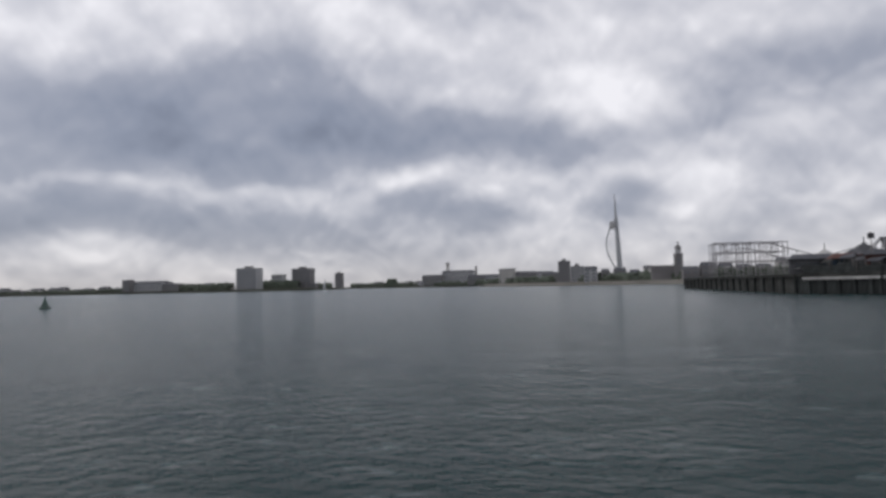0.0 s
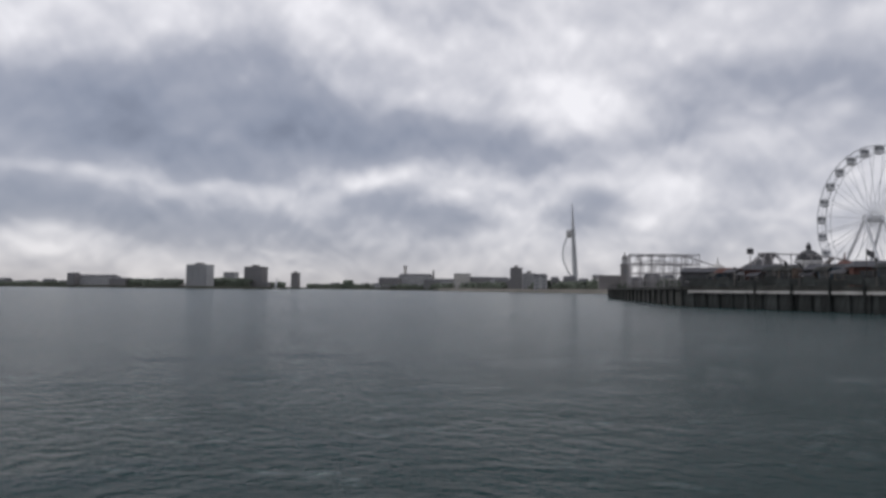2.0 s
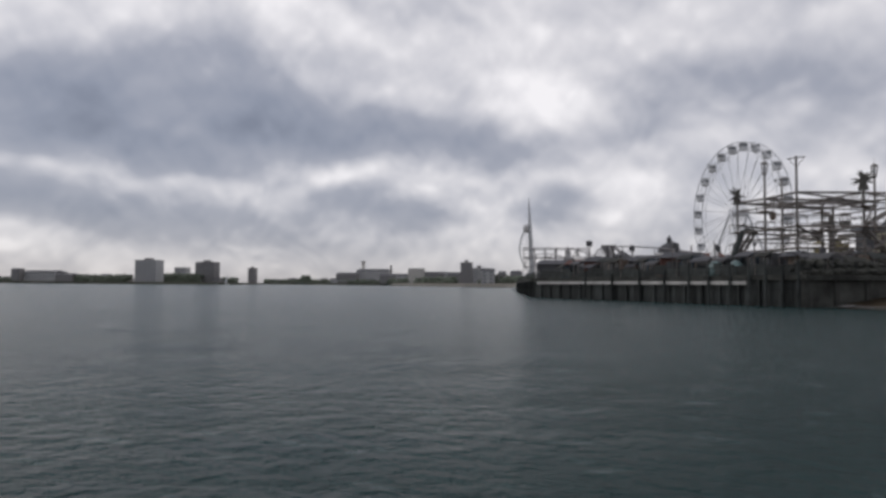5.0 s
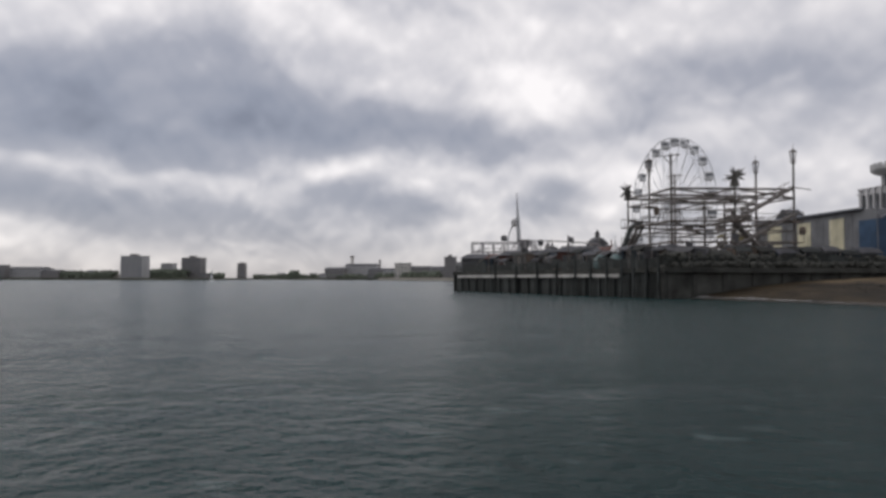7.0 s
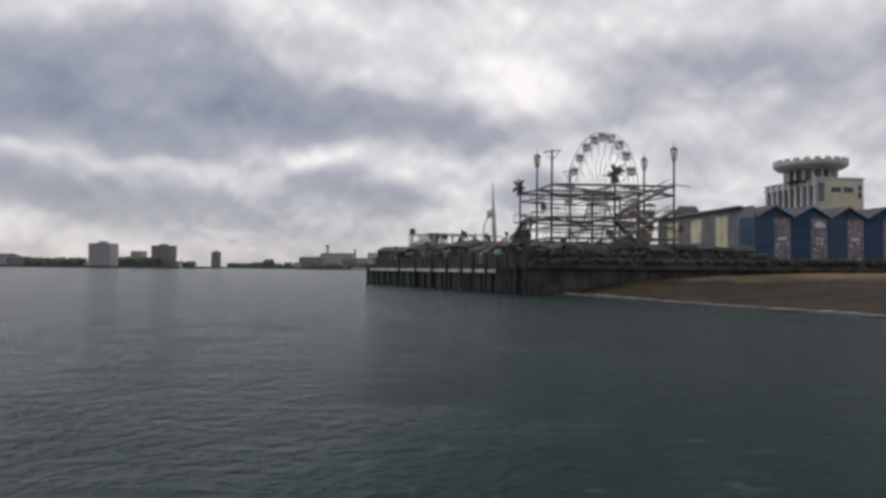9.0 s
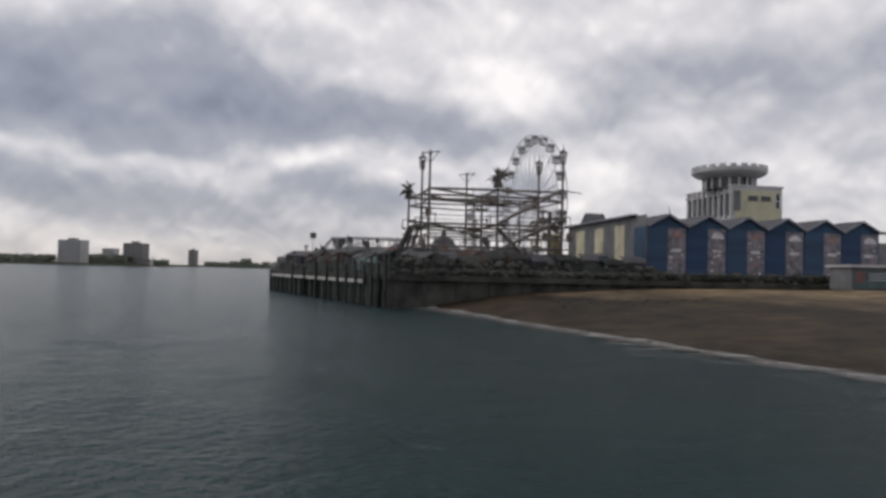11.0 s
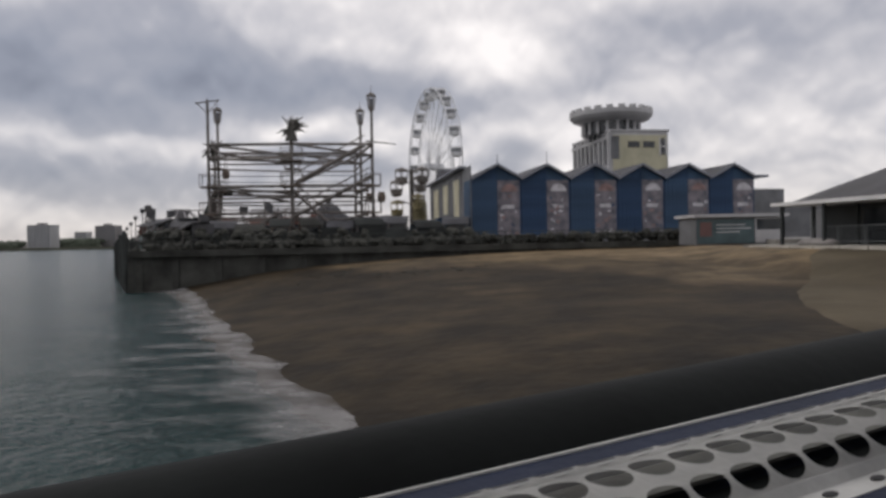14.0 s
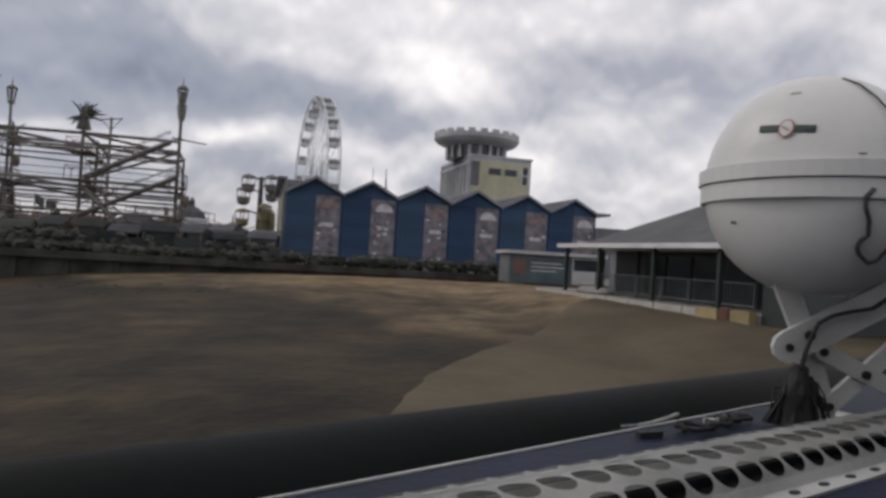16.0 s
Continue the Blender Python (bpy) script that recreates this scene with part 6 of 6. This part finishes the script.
for i in range(26):
    k = i / 25
    laid.append((2.12 + 0.42 * k + 0.05 * math.sin(i * 1.9), 1.22 + 0.045 * math.sin(i * 1.3) + r6.uniform(-0.01, 0.01), 0.016 + 0.012 * abs(math.sin(i * 0.9))))
part("mooring_line", bent(laid, 0.009, 6), "black", hov, "dark mooring line lying along the deck edge", smooth=True)
part("fairlead", boxed(2.32, 2.37, 1.225, 1.26, 0, 0.03), "raft_frame", hov)

# out of view behind the camera; added to keep sky light off the deck
part("cabin_wall", strip([(-3.4, -1.4), (-0.5, -1.4), (-0.5, 1.0), (-0.7, 1.4), (-3.4, 1.4)], AFT + 0.5, FORE), "deck_blue", hov, "unseen dark blue cabin side that shades the deck")

# cradle: crossed white alloy struts on the side deck
def strut(a, b, w, label=""):
    """A flat bar with rounded ends and a bolt at each end."""
    a, b = Vector(a), Vector(b)
    d = (b - a).normalized()
    side = Vector((0.648, 0.762, 0)).cross(d).normalized() * w / 2
    nrm = d.cross(side).normalized() * 0.012
    bm = bmesh.new()
    ring0 = []
    for k in range(7):
        t2 = math.pi / 2 + math.pi * k / 6
        ring0.append(a + d * (w / 2) * math.cos(t2) + side * math.sin(t2))
    for k in range(7):
        t2 = -math.pi / 2 + math.pi * k / 6
        ring0.append(b + d * (w / 2) * math.cos(t2) + side * math.sin(t2))
    lo = [bm.verts.new(p - nrm) for p in ring0]
    hi = [bm.verts.new(p + nrm) for p in ring0]
    bm.faces.new(lo[::-1])
    bm.faces.new(hi)
    for i in range(len(lo)):
        j = (i + 1) % len(lo)
        bm.faces.new((lo[i], lo[j], hi[j], hi[i]))
    ob = part("strut", bm, "raft_frame", hov, label)
    for p in (a, b):
        part("bolt_head", tubed(p - nrm * 1.8, p + nrm * 1.8, 0.015, 0.015, 10), "black", ob)
    return ob



# positions seen from the last seat: right, ahead, above the eye
turn_end = Matrix.Rotation(radians(-2.35), 4, "Z")
to_craft = hov.matrix_world.inverted() @ Matrix.Translation(END + Vector((0.03, 0, 0.008))) @ turn_end


def cp3(r, f, u):
    return to_craft @ Vector((r, f, u))


strut(cp3(1.23, 2.6, 0.033), cp3(1.335, 2.6, -0.204), 0.082, "white flat cradle strut")
strut(cp3(1.265, 2.575, -0.252), cp3(1.77, 2.575, 0.036), 0.118, "broad white cradle arm")
strut(cp3(1.35, 2.61, -0.25), cp3(1.425, 2.61, -0.487), 0.088, "white cradle upright")
strut(cp3(1.398, 2.585, -0.263), cp3(1.772, 2.585, -0.43), 0.062, "white cross strut")
strut(cp3(1.437, 2.60, -0.465), cp3(1.779, 2.60, -0.134), 0.062, "white cross strut")
part("bolt_head", tubed(cp3(1.335, 2.60, -0.203), cp3(1.335, 2.545, -0.203), 0.017, 0.017, 10), "black", hov)
part("bolt_head", tubed(cp3(1.557, 2.62, -0.338), cp3(1.557, 2.56, -0.338), 0.016, 0.016, 10), "black", hov)
base = boxed(-0.16, 0.20, -0.05, 0.06, 0.0, 0.02)
ft = part("foot_plate", base, "raft_frame", hov)
ft.matrix_basis = Matrix.Translation(cp3(1.43, 2.62, -0.53))
bm = bmesh.new()
r5 = random.Random(9)
core = lathe(bmesh.new(), [(0.085, 0.0), (0.080, 0.06), (0.066, 0.12), (0.054, 0.17), (0.042, 0.205), (0.02, 0.22)], 14)
for v in core.verts:
    k = 1 + 0.35 * noise.noise(v.co * 22)
    v.co.x, v.co.y = v.co.x * k * 1.1, v.co.y * k * 0.7
core.transform(Matrix.Translation(cp3(1.295, 2.545, -0.53)))
part("rope_hank", core, "black", hov, "bundle of dark hanging rope at the cradle foot")
for i in range(150):
    w = max(-1.0, min(1.0, r5.gauss(0, 0.5)))
    p = cp3(1.295 + 0.055 * w, 2.53 + r5.uniform(-0.02, 0.02), -0.315 - 0.05 * abs(w) - r5.uniform(0, 0.03))
    m = cp3(1.292 + 0.075 * w + r5.uniform(-0.008, 0.008), 2.52 + r5.uniform(-0.03, 0.03), -0.42 + r5.uniform(-0.03, 0.03))
    q = cp3(1.288 + 0.105 * w + r5.uniform(-0.012, 0.012), 2.52 + r5.uniform(-0.05, 0.05), -0.527)
    r = r5.uniform(0.003, 0.0055)
    tube(bm, p, m, r, r, 5)
    tube(bm, m, q, r, r, 5)
part("rope_fray", bm, "black", hov, kind="stuff")
pts = [cp3(1.288, 2.52, -0.33), cp3(1.293, 2.52, -0.31), cp3(1.304, 2.52, -0.258), cp3(1.322, 2.52, -0.202), cp3(1.346, 2.52, -0.153), cp3(1.396, 2.52, -0.124), cp3(1.46, 2.52, -0.106), cp3(1.537, 2.52, -0.09), cp3(1.612, 2.52, -0.035), cp3(1.696, 2.52, 0.022)]
part("lashing", bent(pts, 0.008, 7), "black", hov, "dark lashing led over the cradle arm", smooth=True)

can_at = END + turn_end @ Vector((1.372, 2.62, 0.362))
can = thing("life_raft_canister", "white fibreglass life raft canister with a flanged seam", "life raft", tuple(can_at), 38.0)


def shell(bm, sign, n=28, m=14):
    """Half of a domed drum: axis along x, the upper or lower half."""
    prof = []
    for k in range(m + 1):
        t2 = math.pi / 2 * k / m
        prof.append((-0.30 * math.cos(t2), 0.41 * math.sin(t2) ** 0.8))
    prof += [(0.35, 0.41), (0.62, 0.41)]
    for k in range(1, m + 1):
        t2 = math.pi / 2 * k / m
        prof.append((0.62 + 0.30 * math.sin(t2), 0.41 * max(0.001, math.cos(t2)) ** 0.8))
    rows = []
    for x, r in prof:
        rows.append([bm.verts.new((x, -0.955 * r * math.cos(math.pi * j / n), sign * r * math.sin(math.pi * j / n))) for j in range(n + 1)])
    for p, q in zip(rows, rows[1:]):
        for j in range(n):
            try:
                bm.faces.new((p[j], q[j], q[j + 1], p[j + 1]))
            except ValueError:
                pass
    bmesh.ops.remove_doubles(bm, verts=bm.verts, dist=0.0005)
    return bm


part("upper_shell", shell(bmesh.new(), 1), "raft", can, smooth=True)
part("lower_shell", shell(bmesh.new(), -1), "raft", can, smooth=True)


def flange(z0, z1, grow):
    out = []
    for k in range(25):
        t2 = math.pi / 2 + math.pi * k / 24
        out.append((0.02 + (0.32 + grow) * math.cos(t2), 0.955 * (0.41 + grow) * math.sin(t2)))
    for k in range(25):
        t2 = -math.pi / 2 + math.pi * k / 24
        out.append((0.60 + (0.32 + grow) * math.cos(t2), 0.955 * (0.41 + grow) * math.sin(t2)))
    return prismed(out, z0, z1)


part("flange_upper", flange(-0.005, 0.05, 0.035), "raft", can, "raised moulded rim")
part("flange_lower", flange(-0.075, -0.01, 0.025), "raft", can, "raised moulded rim")
part("seam", flange(-0.012, -0.003, 0.02), "black", can)


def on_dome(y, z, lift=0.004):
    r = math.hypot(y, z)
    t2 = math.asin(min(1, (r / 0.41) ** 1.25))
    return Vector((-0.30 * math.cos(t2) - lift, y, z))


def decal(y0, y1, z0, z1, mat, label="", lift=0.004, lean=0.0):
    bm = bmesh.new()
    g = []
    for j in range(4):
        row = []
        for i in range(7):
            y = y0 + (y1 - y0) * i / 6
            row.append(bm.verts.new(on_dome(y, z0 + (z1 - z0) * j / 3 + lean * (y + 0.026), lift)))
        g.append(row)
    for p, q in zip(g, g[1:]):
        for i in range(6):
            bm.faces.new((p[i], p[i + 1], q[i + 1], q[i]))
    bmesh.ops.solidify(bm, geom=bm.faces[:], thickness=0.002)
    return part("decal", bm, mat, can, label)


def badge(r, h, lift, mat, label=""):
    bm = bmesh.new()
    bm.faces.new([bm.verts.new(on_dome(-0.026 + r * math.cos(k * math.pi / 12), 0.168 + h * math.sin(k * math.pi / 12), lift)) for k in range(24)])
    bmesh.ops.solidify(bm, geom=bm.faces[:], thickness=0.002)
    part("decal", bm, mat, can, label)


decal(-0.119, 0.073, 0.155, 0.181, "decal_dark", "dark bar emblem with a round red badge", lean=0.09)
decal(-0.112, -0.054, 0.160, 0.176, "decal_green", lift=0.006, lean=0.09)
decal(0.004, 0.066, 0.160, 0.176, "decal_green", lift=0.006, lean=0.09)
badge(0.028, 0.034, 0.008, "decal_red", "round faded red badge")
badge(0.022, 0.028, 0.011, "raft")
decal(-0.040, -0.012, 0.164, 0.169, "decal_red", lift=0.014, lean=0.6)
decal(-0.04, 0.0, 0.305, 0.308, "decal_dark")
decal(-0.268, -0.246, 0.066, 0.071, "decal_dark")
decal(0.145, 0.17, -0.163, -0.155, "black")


def strap(points, r, name, label=""):
    bm = bmesh.new()
    for p, q in zip(points, points[1:]):
        tube(bm, p, q, r, r, 7)
        bmesh.ops.create_icosphere(bm, subdivisions=1, radius=r, matrix=Matrix.Translation(q))
    return part(name, bm, "hook_grey", can, label)


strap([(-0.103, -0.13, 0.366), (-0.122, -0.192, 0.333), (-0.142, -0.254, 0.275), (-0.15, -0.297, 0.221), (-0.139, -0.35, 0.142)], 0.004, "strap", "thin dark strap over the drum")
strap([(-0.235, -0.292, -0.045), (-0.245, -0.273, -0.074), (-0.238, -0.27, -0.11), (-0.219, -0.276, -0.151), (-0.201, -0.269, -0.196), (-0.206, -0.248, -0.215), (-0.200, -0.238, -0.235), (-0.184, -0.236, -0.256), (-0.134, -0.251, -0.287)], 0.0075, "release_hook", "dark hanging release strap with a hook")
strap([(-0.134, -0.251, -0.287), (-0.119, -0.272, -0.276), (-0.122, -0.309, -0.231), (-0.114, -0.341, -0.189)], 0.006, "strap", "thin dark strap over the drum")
